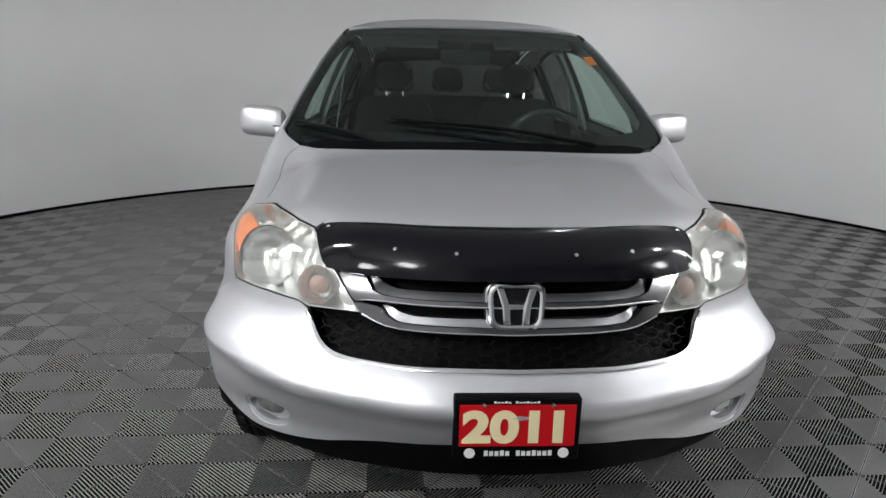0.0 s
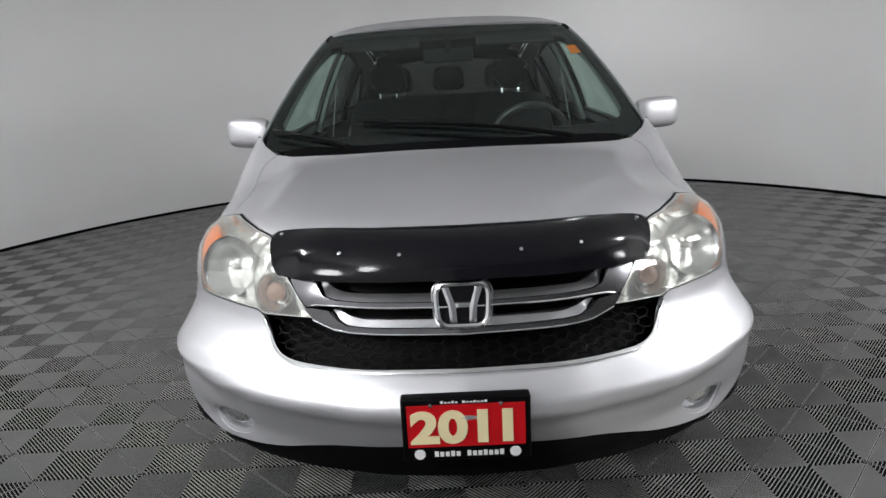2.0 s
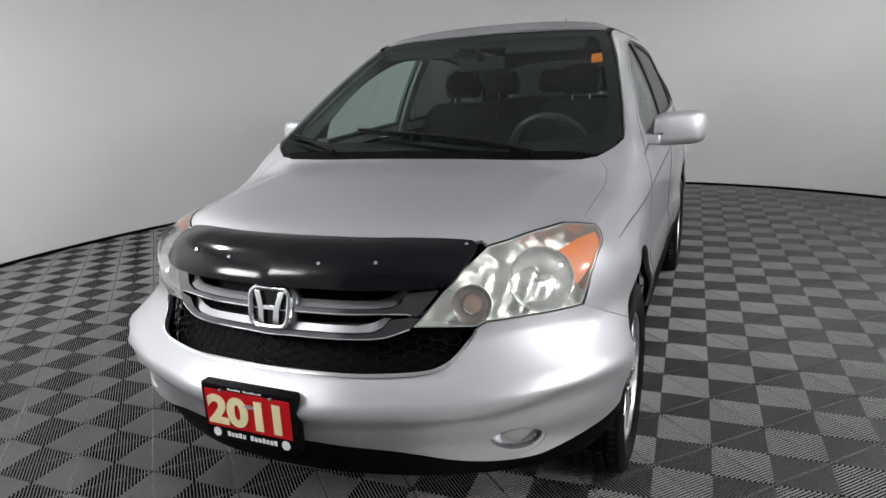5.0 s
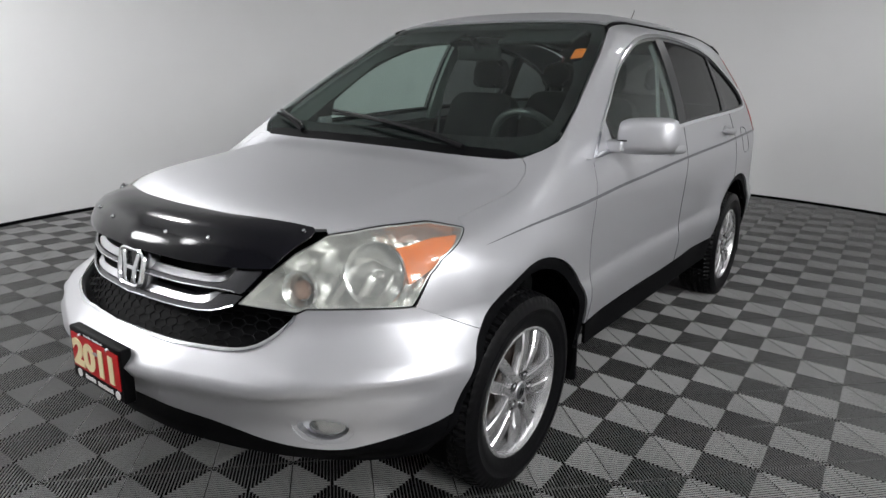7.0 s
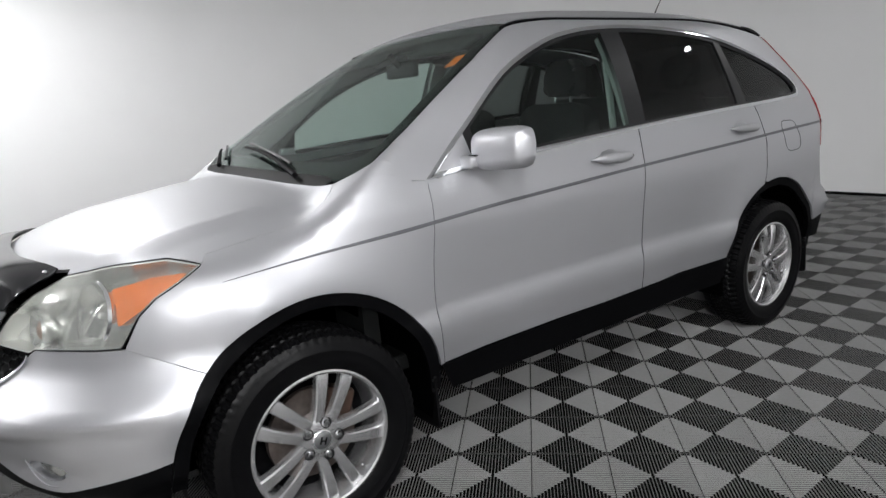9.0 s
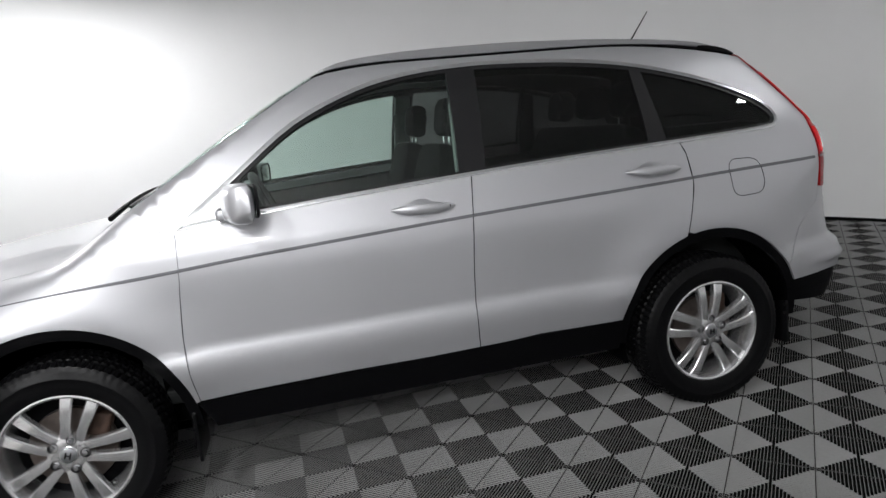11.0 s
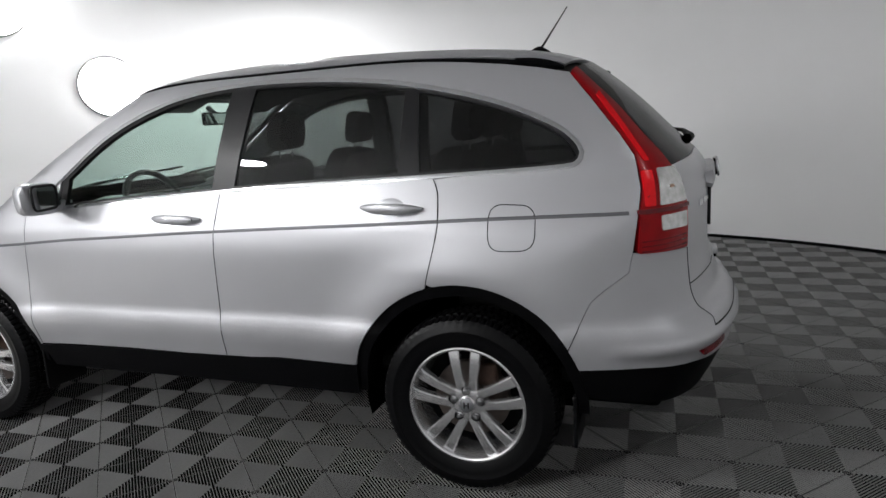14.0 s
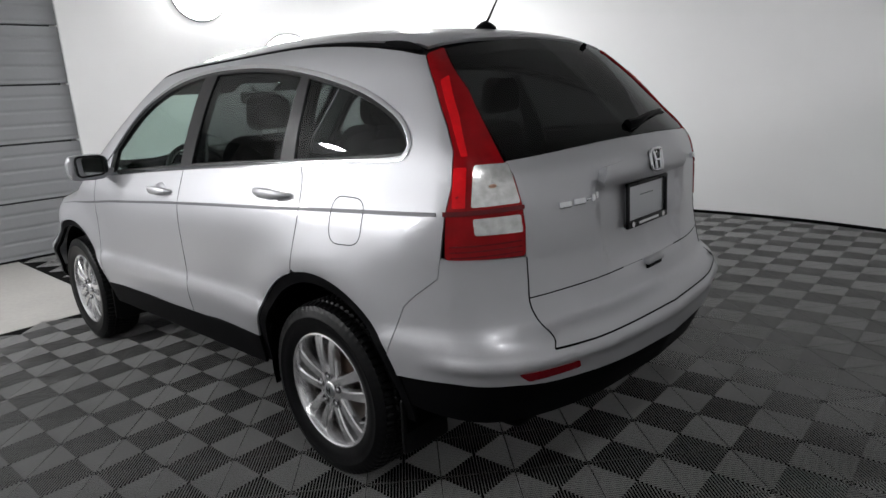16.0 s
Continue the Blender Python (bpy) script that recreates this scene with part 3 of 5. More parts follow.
# front wing
_e = on_side(np.array([1.588]), np.array([0.953]))[0]
NOSE_EDGE = along([(float(_e[0]), float(_e[1])), (1.64, 0.703), (1.72, 0.666), (1.78, 0.63), (1.825, 0.597), (1.878, 0.543)], 0.02)
SEAM = along([(float(_e[0]), float(_e[1])), (1.545, 0.752), (1.43, 0.752), (1.31, 0.758), (1.23, 0.764), (1.17, 0.759), (1.135, 0.74), (1.108, 0.71)], 0.03)
_p = on_side(np.array([0.8965]), np.array([1.0965]))[0]
OUTER = along([(0.8965, float(_p[1])), (1.0, 0.834), (1.1, 0.826), (1.27, 0.822), (1.45, 0.804), (1.55, 0.789), SEAM[0]], 0.03)
wing = fl([(1.80, 0.7695)] + arch(1.31, 0.455, 45, 168, 26) + GAP_A) + edge_top([p[0] for p in OUTER], [p[1] for p in OUTER]) + [(1.648, 0.921), (1.71, 0.89), (1.755, 0.85)]
wings = both("front_wing", wing, PAINT, car, step=0.04)
crest = SEAM[:-1] + [(1.108, 0.71), (1.085, 0.736), (1.055, 0.767), (1.0265, 0.784)] + OUTER[:-1]
both("wing_crest", crest, PAINT, wings, place=on_top, step=0.025)

# doors
sill_z = lambda x: float(np.interp(x, [-0.87, 0.85], [0.482, 0.46]))  # noqa: E731
door_f = fl([(0.84, 1.08)] + low_edge(-0.25, 0.83)[::-1] + [(-0.274, low_at(-0.274))] + GAP_B[1:] + [(0.3, sill_z(0.3))] + GAP_A[:-1])
door_r = fl([(-0.275, low_at(-0.275))] + low_edge(-1.20, -0.3)[::-1] + [(-1.215, low_at(-1.215))] + GAP_C[1:] + arch(-1.31, 0.455, 74, 14, 14) + [(-0.5, sill_z(-0.5))] + GAP_B[1:][::-1])
front_doors = both("front_door", inset(door_f, G), PAINT, car, step=0.04)
rear_doors = both("rear_door", inset(door_r, G), PAINT, car, step=0.04)
# black liner added behind the doors so no light leaks through their gaps
both("door_seal", fl([(0.95, 1.05), (0.95, 0.75), (0.83, 0.42), (-0.83, 0.42), (-0.93, 0.75), (-1.26, 0.86), (-1.3, 1.13), (-0.28, 1.12)]), BLACK, car, off=-0.02, thick=0.006, step=0.09)
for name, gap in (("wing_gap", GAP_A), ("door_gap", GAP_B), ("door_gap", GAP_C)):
    strip(name, fl(smooth_line(gap, 4)), 0.0024 if gap is GAP_A else 0.0034, GROOVE_SHADE if gap is GAP_A else BLACK, car, off=0.0004)
strip("fuel_gap", dense(fuel, 0.012), 0.003, BLACK, body_side, off=0.0004, closed=True)
# the body crease is not modelled: a dark strip paints its shade
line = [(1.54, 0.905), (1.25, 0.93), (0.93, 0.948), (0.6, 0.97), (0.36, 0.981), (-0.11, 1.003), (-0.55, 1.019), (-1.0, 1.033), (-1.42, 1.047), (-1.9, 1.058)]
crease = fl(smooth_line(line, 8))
strip("crease_line", crease, [min(0.0125, 0.0008 + 0.0008 * k) for k in range(len(crease))], GROOVE_SHADE, car, "crease along the doors, its shade drawn as a dark grey strip", off=0.0005)
both("sill", inset(fl([(0.862, 0.455), (-0.875, 0.48), (-0.86, 0.345), (0.81, 0.345)]), G), BLACK, car, "black plastic sill cladding", off=0.004)
for wx, a0, a1 in ((1.31, -2, 180), (-1.31, 0, 182)):
    outer, inner = arch(wx, 0.453, a0, a1, 40), arch(wx, 0.412, a1, a0, 40)
    both("arch_trim", fl(outer + inner), BLACK, car, "black wheel arch trim", off=-0.008, thick=0.02, step=0.03)

# side windows
chrome = fl(WINDOWS)
strip("window_trim", inset(chrome, 0.006), 0.016, CHROME, car, "chrome strip round the side windows", off=0.004, thick=0.01, closed=True)
inner = inset(WINDOWS, 0.022)


def cut(points, x0, x1, lean0=0.0, lean1=0.0):
    """The part of the window band between two leaning posts."""
    out, p = [], [np.array(q) for q in points]
    for i, a in enumerate(p):
        b = p[(i + 1) % len(p)]
        seg = [a]
        for edge, lean, sign in ((x0, lean0, 1), (x1, lean1, -1)):
            fa, fb = ((q[0] - edge - lean * (q[1] - 1.17)) * sign for q in (a, b))
            if fa * fb < 0:
                seg.append(a + (b - a) * fa / (fa - fb))
        seg.sort(key=lambda q: np.linalg.norm(q - a))
        out += seg
    keep = [q for q in out if q[0] - x0 - lean0 * (q[1] - 1.17) > -1e-6 and q[0] - x1 - lean1 * (q[1] - 1.17) < 1e-6]
    return [tuple(q) for q in keep]


panes = {"front_window": (cut(inner, -0.232, 0.60, -0.07, 0.05), CLEAR, front_doors, "clear side window"),
         "rear_window": (cut(inner, -1.075, -0.335, 0.0, -0.10), PRIVACY, rear_doors, "dark tinted side window"),
         "quarter_window": (cut(inner, -1.8, -1.16, 0.0, 0.11), PRIVACY, body_side, "dark tinted quarter window")}
for name, (outline, mat, owner, label) in panes.items():
    both(name, fl(outline), mat, owner, label, off=-0.010, thick=0.004, step=0.05)
both("window_frame", fl(inset(WINDOWS, 0.008)), PILLAR, car, "dark window frame and pillar film", holes=[fl(inset(o, 0.003)) for o, *_ in panes.values()], off=-0.004, thick=0.02, step=0.03)
both("mirror_sail", fl([(0.815, 1.104), (0.645, 1.232), (0.632, 1.118)]), PAINT, front_doors, off=0.004, thick=0.012, step=0.03)

both("pillar_foot", fl([(0.935, 1.075), (0.80, 1.125), (0.79, 1.06), (0.93, 1.02)]), PAINT, car, off=-0.005, thick=0.01, step=0.03)

# windscreen, roof, bonnet
low = smooth_line([(1.15, 0.0), (1.147, 0.2), (1.14, 0.413), (1.118, 0.632), (1.098, 0.7)], 4)
side = [(1.078, 0.74), (1.048, 0.77), (1.013, 0.782), (0.955, 0.778), (0.831, 0.764), (0.48, 0.684), (0.27, 0.62)]
high = smooth_line([(0.25, 0.605), (0.258, 0.3), (0.262, 0.0)], 4)
half = low + side + high
screen = half + [(x, -y) for x, y in half[::-1] if y > 1e-6]
link("windscreen", skin_mesh("windscreen", inset(screen, 0.006), place=on_top, off=-0.002, thick=0.005, step=0.07), SCREEN, car, "clear windscreen with a faint green tint")
sight_half = smooth_line([(1.06, 0.0), (1.055, 0.25), (1.045, 0.45), (1.02, 0.615), (0.985, 0.695)], 3) + [(0.93, 0.722), (0.83, 0.706), (0.7, 0.676), (0.48, 0.622), (0.34, 0.578)] + smooth_line([(0.315, 0.552), (0.325, 0.3), (0.33, 0.0)], 3)
sight = sight_half + [(x, -y) for x, y in sight_half[::-1] if y > 1e-6]
link("screen_border", skin_mesh("screen_border", inset(screen, 0.008), holes=[sight], place=on_top, off=-0.008, thick=0.004, step=0.04), GLOSS_BLACK, car, "black border of the windscreen")
roof_half = [(0.244, 0.0), (0.24, 0.3), (0.225, 0.595), (0.1, 0.582), (0.0, 0.576), (-0.6, 0.576), (-1.45, 0.577), (-1.6, 0.576), (-1.662, 0.56), (-1.685, 0.3), (-1.695, 0.0)]
roof = roof_half + [(x, -y) for x, y in roof_half[::-1] if y > 1e-6]
hatchway = rounded([(0.03, 0.40), (-0.44, 0.40), (-0.44, -0.40), (0.03, -0.40)], 0.05)
roof_panel = link("roof", skin_mesh("roof", roof, holes=[hatchway], place=on_top, step=0.07), PAINT, car)
link("sunroof", skin_mesh("sunroof", inset(hatchway, 0.006), place=on_top, off=-0.002, step=0.08), GLOSS_BLACK, roof_panel, "dark glass sunroof")
xs = np.linspace(0.28, -1.64, 40)
strip("roof_moulding", [(x, 0.589 + 0.09 * max(0.0, x)) for x in xs], 0.01, BLACK, car, "black roof joint moulding", off=0.0015, thick=0.014, place=on_top)
strip("roof_rail_cap", [(x, 0.585) for x in np.linspace(-1.48, -1.66, 8)], [0.01, 0.014, 0.018, 0.02, 0.02, 0.018, 0.014, 0.008], BLACK, car, off=0.005, thick=0.012, place=on_top)
bonnet_half = smooth_line([(2.04, 0.0), (2.02, 0.2), (1.96, 0.38), (1.868, 0.525)], 4) + NOSE_EDGE[:0:-1] + SEAM
bonnet_half += smooth_line([(1.109, 0.7), (1.127, 0.632), (1.149, 0.42), (1.157, 0.2), (1.16, 0.0)], 3)
bonnet = bonnet_half + [(x, -y) for x, y in bonnet_half[::-1] if y > 1e-6]
link("bonnet", skin_mesh("bonnet", inset(bonnet, G), place=on_top, step=0.05), PAINT, car, "silver bonnet")

# nose
LAMP_LOW = [(2.298, 0.759), (2.21, 0.755), (2.115, 0.75), (2.09, 0.762), (1.975, 0.768), (1.808, 0.772)]
_top = on_top(np.array([p[0] for p in NOSE_EDGE[1:]]), np.array([p[1] for p in NOSE_EDGE[1:]]))
LAMP_TOP = [(float(to_s(p[0], p[1])), float(p[2]) - 0.0006) for p in _top]
LAMP_OUT = [(1.758, 0.85), (1.713, 0.89), (1.65, 0.921), (1.588, 0.952)] + LAMP_TOP + [(2.13, 0.9), (2.205, 0.845)]
headlight = rounded(LAMP_LOW + LAMP_OUT, 0.008, 3)
STRIP_EDGE = smooth_line([(2.118, 0.744), (2.134, 0.722), (2.175, 0.688), (2.225, 0.663), (2.29, 0.652), (2.418, 0.65), (2.555, 0.653), (NOSE_MID, 0.655)], 4)
SILVER_LOW = smooth_line([(NOSE_MID, 0.456), (2.574, 0.454), (2.42, 0.438), (2.3, 0.417), (2.23, 0.401), (2.17, 0.392), (2.1, 0.388), (2.0, 0.393), (1.93, 0.41), (1.83, 0.438), (1.737, 0.46)], 3)
bumper = SILVER_LOW + fl(arch(1.31, 0.455, 13.2, 44.7, 10)) + fl([(1.799, 0.7685)]) + [(1.975, 0.7655), (2.09, 0.7595)] + STRIP_EDGE
fog_hole = [(2.05 + 0.078 * math.cos(a), 0.452 + (0.042 if math.sin(a) > 0 else 0.048) * math.sin(a)) for a in np.linspace(0, 2 * math.pi, 25)[:-1]]
fog_other = [(2 * NOSE_MID - s, z) for s, z in fog_hole]
front_bumper = across("front_bumper", bumper, PAINT, car, "silver front bumper", holes=[fog_hole, fog_other], step=0.024,
                      lift=lambda v: 0.011 * np.exp(-((v[:, 1] - 0.56) / 0.026) ** 2) * np.clip((NOSE_MID - 1.85 - np.abs(v[:, 0] - NOSE_MID)) / 0.2, 0, 1))
low_half = SILVER_LOW + fl([(1.757, 0.45), (1.766, 0.4), (1.768, 0.34)]) + [(1.765, 0.31), (1.95, 0.315), (2.2, 0.325), (2.45, 0.345), (NOSE_MID, 0.35)]
across("front_valance", low_half, BLACK, car, "black plastic lower bumper", off=-0.006, step=0.05)
strip("bumper_trim", STRIP_EDGE + [(2 * NOSE_MID - s, z) for s, z in STRIP_EDGE[::-1][1:]], 0.008, CHROME, front_bumper, "thin chrome strip above the bumper", off=0.006, mirrors=(False,))
for m in (False, True):
    rim = link("fog_surround", skin_mesh("fog_surround", inset(fog_hole, -0.004), holes=[inset(fog_hole, 0.012)], off=-0.003, thick=0.03, step=0.02, mirror=m), PAINT, front_bumper)
    link("fog_backing", skin_mesh("fog_backing", inset(fog_hole, 0.004), off=-0.03, thick=0.006, step=0.03, mirror=m), SATIN, front_bumper)
    link("fog_lamp", skin_mesh("fog_lamp", [(2.04 + 0.046 * math.cos(a), 0.449 + 0.024 * math.sin(a)) for a in np.linspace(0, 2 * math.pi, 25)[:-1]], off=-0.012, thick=0.01, step=0.02, mirror=m,
         lift=lambda v: 0.012 * (1 - ((v[:, 0] - 2.04) / 0.046) ** 2 - ((v[:, 1] - 0.449) / 0.024) ** 2)), FOG_GLASS, front_bumper, "clear fog lamp")

# headlights
for m in (False, True):
    lamp = link("headlight", skin_mesh("headlight", headlight, off=-0.06, thick=0.008, step=0.014, mirror=m,
                                              lift=lambda v: 0.0038 * np.sin(85 * v[:, 0] + 45 * v[:, 1]) + 0.002 * np.sin(190 * v[:, 0] - 70 * v[:, 1])), HOUSING, car, "hazed headlight with amber corner")
    link("bezel", skin_mesh("bezel", inset(headlight, 0.001), holes=[inset(headlight, 0.005)], off=0.0, thick=0.06, step=0.03, mirror=m), HOUSING, lamp)
    link("lamp_seal", skin_mesh("lamp_seal", inset(headlight, -0.0004), holes=[inset(headlight, 0.0018)], off=0.0005, thick=0.01, step=0.03, mirror=m), BLACK, lamp)
    link("lens", skin_mesh("lens", inset(headlight, 0.003), off=0.003, thick=0.003, step=0.04, mirror=m), LENS, lamp, "yellowed clear lens")
    link("turn_signal", skin_mesh("turn_signal", rounded([(1.842, 0.92), (1.727, 0.942), (1.63, 0.944), (1.748, 0.868), (1.815, 0.828), (1.818, 0.88)], 0.01), off=-0.006, thick=0.04, step=0.03, mirror=m), AMBER, lamp, "amber turn signal")
    flip = Matrix.Diagonal((1, -1 if m else 1, 1, 1))
    for (s0, z0, r0, deep), name in (((1.905, 0.862, 0.086, 0.055), "main_reflector"), ((2.12, 0.81, 0.052, 0.04), "inner_reflector")):
        p = on_side(np.array([s0]), np.array([z0]))[0]
        n = Vector(slope(p[None])[0]).normalized()
        aim = (n + Vector((1.2, 0, 0.1))).normalized()
        bowl = lathe([(0.004, -deep), (r0 * 0.35, -deep * 0.93), (r0 * 0.7, -deep * 0.6), (r0 * 0.92, -deep * 0.2), (r0, 0.0), (r0 * 1.06, 0.004), (r0 * 1.08, -0.006), (r0 * 0.75, -deep * 0.85)], 32, "z")
        seat = flip @ Matrix.Translation(Vector(p) - n * 0.028) @ aim.to_track_quat("Z", "Y").to_matrix().to_4x4()
        bmesh.ops.transform(bowl, matrix=seat, verts=bowl.verts)
        bowl = part(name, bowl, REFLECTOR, lamp)
        small = name == "inner_reflector"
        bulb = lathe([(0.0001, 0.0), (0.016, -0.002), (0.026, -0.008), (0.028, -0.02)] if small else [(0.0001, -0.012), (0.008, -0.014), (0.011, -0.02), (0.011, -0.05)], 20, "z")
        bmesh.ops.transform(bulb, matrix=seat, verts=bulb.verts)
        part("bulb", bulb, BULB if small else CLEAR_LAMP, bowl, "dull amber bulb cover" if small else "")

# grille
GRILLE_TOP = [(NOSE_MID, 0.893), (2.55, 0.893), (2.38, 0.89), (2.28, 0.885), (2.2, 0.86)]
grille_half = STRIP_EDGE[::-1] + [(2.21, 0.752), (2.302, 0.757), (2.245, 0.815)] + GRILLE_TOP[::-1]
grille = across("grille", grille_half, BLACK, car, "black front grille with two satin silver bars", off=-0.055, thick=0.01, step=0.06)
TRAY_1 = [(NOSE_MID, 0.846), (2.392, 0.844), (2.357, 0.848), (2.322, 0.858), (2.298, 0.858), (2.315, 0.84), (2.333, 0.826), (2.357, 0.8225), (2.4, 0.8235), (NOSE_MID, 0.8245)]
TRAY_2 = [(NOSE_MID, 0.781), (2.45, 0.779), (2.41, 0.785), (2.376, 0.797), (2.354, 0.794), (2.38, 0.774), (2.41, 0.7635), (2.45, 0.7615), (NOSE_MID, 0.761)]
BAND_1 = [(NOSE_MID, 0.8225), (2.4, 0.8215), (2.357, 0.8195), (2.326, 0.824), (2.306, 0.842), (2.29, 0.862), (2.228, 0.866), (2.213, 0.85), (2.268, 0.797), (2.282, 0.79), (2.31, 0.797), (2.36, 0.806), (NOSE_MID, 0.811)]
BAND_2 = [(NOSE_MID, 0.759), (2.45, 0.7595), (2.408, 0.7615), (2.378, 0.772), (2.35, 0.791), (2.3, 0.788), (2.272, 0.786), (2.288, 0.77), (2.302, 0.758), (2.335, 0.751), (2.374, 0.746), (2.42, 0.744), (NOSE_MID, 0.744)]
for tray, band, low in ((TRAY_1, BAND_1, 4), (TRAY_2, BAND_2, 6)):
    tray, band = ([(a, b - 0.012 * float(ramp(a, 2.29, 2.4))) for a, b in outline] for outline in (tray, band))
    bar = across("grille_bar", tray, BAR_SILVER, grille, "satin silver grille bar", off=0.006, thick=0.04, step=0.03,
                 lift=lambda v, top=tray[0][1]: -0.012 * np.clip((v[:, 1] - top + 0.012) / 0.012, 0, 1))
    across("bar_band", band, SMOKED, grille, "smoked chrome band that turns up beside the headlight", off=0.012, thick=0.045, step=0.03)
    rim = [q for q in dense(band[-low:], 0.02) if q[0] > band[-low][0]]
    rim = rim[:1 + max(range(len(rim)), key=lambda k: rim[k][0])]
    strip("bar_edge", [(q[0], q[1]) for q in rim] + [(2 * NOSE_MID - q[0], q[1]) for q in rim[::-1][1:]], 0.004, CHROME, grille, off=0.0135, thick=0.006, mirrors=(False,))
for z0 in (0.876,):
    strip("slat", [(s, z0) for s in np.linspace(2.36, 2 * NOSE_MID - 2.36, 30)], 0.006, DARK_TRIM, grille, off=-0.02, thick=0.02, mirrors=(False,))
strip("slat", [(s, 0.799) for s in np.linspace(2.46, 2 * NOSE_MID - 2.46, 30)], 0.006, DARK_TRIM, grille, off=-0.02, thick=0.02, mirrors=(False,))
# honeycomb
comb = bmesh.new()
zone = grille_half + [(2 * NOSE_MID - s, z) for s, z in grille_half[::-1]]
cw, ch = 0.052, 0.019
nodes = {}
for i in range(-17, 18):
    for j in range(6):
        cs, cz = NOSE_MID + i * cw * 0.75, 0.664 + j * ch + (ch / 2 if i % 2 else 0)
        ring = [(cs - cw / 2, cz), (cs - cw / 4, cz + ch / 2), (cs + cw / 4, cz + ch / 2), (cs + cw / 2, cz)]
        for a, b in zip(ring, ring[1:]):
            q = np.array([a, b])
            if not inside(q, zone).all() or max(a[1], b[1]) > 0.748 or (abs(cs - NOSE_MID) < 0.36 and max(a[1], b[1]) > 0.736):
                continue
            p = on_side(np.where(q[:, 0] > NOSE_MID, 2 * NOSE_MID - q[:, 0], q[:, 0]), q[:, 1])
            p[:, 1] *= np.where(q[:, 0] > NOSE_MID, -1, 1)
            p = p - slope(p) * 0.02
            tube(p, 0.0028, 4, bm=comb)
part("honeycomb", comb, BLACK, grille, "black honeycomb mesh", smooth=False)


def emblem(x, y, z, w, h, facing, parent, name):
    """A rounded chrome frame round two leaning bars and a cross bar."""
    bm = bmesh.new()
    ring = [(u * (1 + 0.1 * v / h), v) for u, v in rounded([(w / 2, -h / 2), (w / 2, h / 2), (-w / 2, h / 2), (-w / 2, -h / 2)], w * 0.26, 7)]
    tube([(0, u, v) for u, v in ring], w * 0.07, 8, closed=True, bm=bm)
    for k in (-1, 1):
        out = [(k * w * 0.4, h * 0.42), (k * w * 0.25, h * 0.42), (k * w * 0.13, -h * 0.02), (k * w * 0.11, -h * 0.42), (k * w * 0.26, -h * 0.42), (k * w * 0.28, -h * 0.02)]
        bar = prism(out, -0.004, 0.008, "x", 0.002)
        tmp = bpy.data.meshes.new("tmp")
        bar.to_mesh(tmp)
        bar.free()
        bm.from_mesh(tmp)
        bpy.data.meshes.remove(tmp)
    add_box(bm, -0.004, 0.007, -w * 0.2, w * 0.2, -h * 0.07, h * 0.05, 0.002)
    m = pose(x, y, z, 0, 0, 0 if facing > 0 else 180) @ pose(0, 0, 0, 0, -12 if facing > 0 else -8, 0)
    bmesh.ops.transform(bm, matrix=m, verts=bm.verts)
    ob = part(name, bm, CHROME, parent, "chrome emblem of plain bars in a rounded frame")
    back = prism([(u * 0.97, v * 0.97) for u, v in ring], -0.012, -0.002, "x")
    bmesh.ops.transform(back, matrix=m, verts=back.verts)
    part("emblem_backing", back, GLOSS_BLACK, parent)
    if facing > 0:
        plinth = prism([(u * 1.2, v * 1.16) for u, v in ring], -0.045, -0.01, "x", 0.006)
        bmesh.ops.transform(plinth, matrix=m, verts=plinth.verts)
        part("emblem_surround", plinth, BAR_SILVER, parent, "satin silver surround of the emblem")
    return ob


emblem(2.168, 0.0, 0.808, 0.13, 0.108, 1, grille, "emblem")

# bug deflector
guard = smooth_line([(NOSE_MID, 0.964), (2.55, 0.963), (2.317, 0.96), (2.15, 0.957), (2.072, 0.951)], 4) + [(2.063, 0.942), (2.072, 0.93), (2.14, 0.885)]
guard += smooth_line([(2.182, 0.856), (2.285, 0.85), (2.42, 0.85), (2.55, 0.851), (NOSE_MID, 0.852)], 4)


def guard_rise(v):
    """The shield stands off the bonnet lip, furthest below its middle, and closes in at its ends."""
    low = np.clip((0.964 - v[:, 1]) / 0.112, 0, 1)
    ends = ramp(NOSE_MID - 2.03 - np.abs(v[:, 0] - NOSE_MID), -0.08, 0.3)
    return curve(low, [0, 0.2, 0.5, 0.8, 1.0], [0.012, 0.042, 0.062, 0.058, 0.044]) * (0.25 + 0.75 * ends)


deflector = across("bug_deflector", guard, DEFLECTOR, car, "glossy black bug deflector on the bonnet edge", thick=0.004, step=0.025, lift=guard_rise)
for s0, z0 in ((to_s(2.07, 0.30), 0.893), (to_s(2.1, 0.15), 0.89), (2.1, 0.938)):
    for m in (1, -1):
        p = on_side(np.array([float(s0)]), np.array([z0]))[0]
        n = Vector(slope(p[None])[0])
        p = Vector(p) + n * (float(guard_rise(np.array([[float(s0), z0]]))[0]) - 0.001)
        knob = lathe([(0.0001, 0.006), (0.005, 0.005), (0.0065, 0.0), (0.0065, -0.004)], 12, "z")
        bmesh.ops.transform(knob, matrix=Matrix.Diagonal((1, m, 1, 1)) @ Matrix.Translation(p) @ n.to_track_quat("Z", "Y").to_matrix().to_4x4(), verts=knob.verts)
        part("screw", knob, CHROME, deflector)

# dealer plate on the bumper
plate = part("number_plate", box(2.268, 2.302, -0.162, 0.151, 0.455, 0.622, 0.006), BLACK, car, "red dealer plate in a black frame")
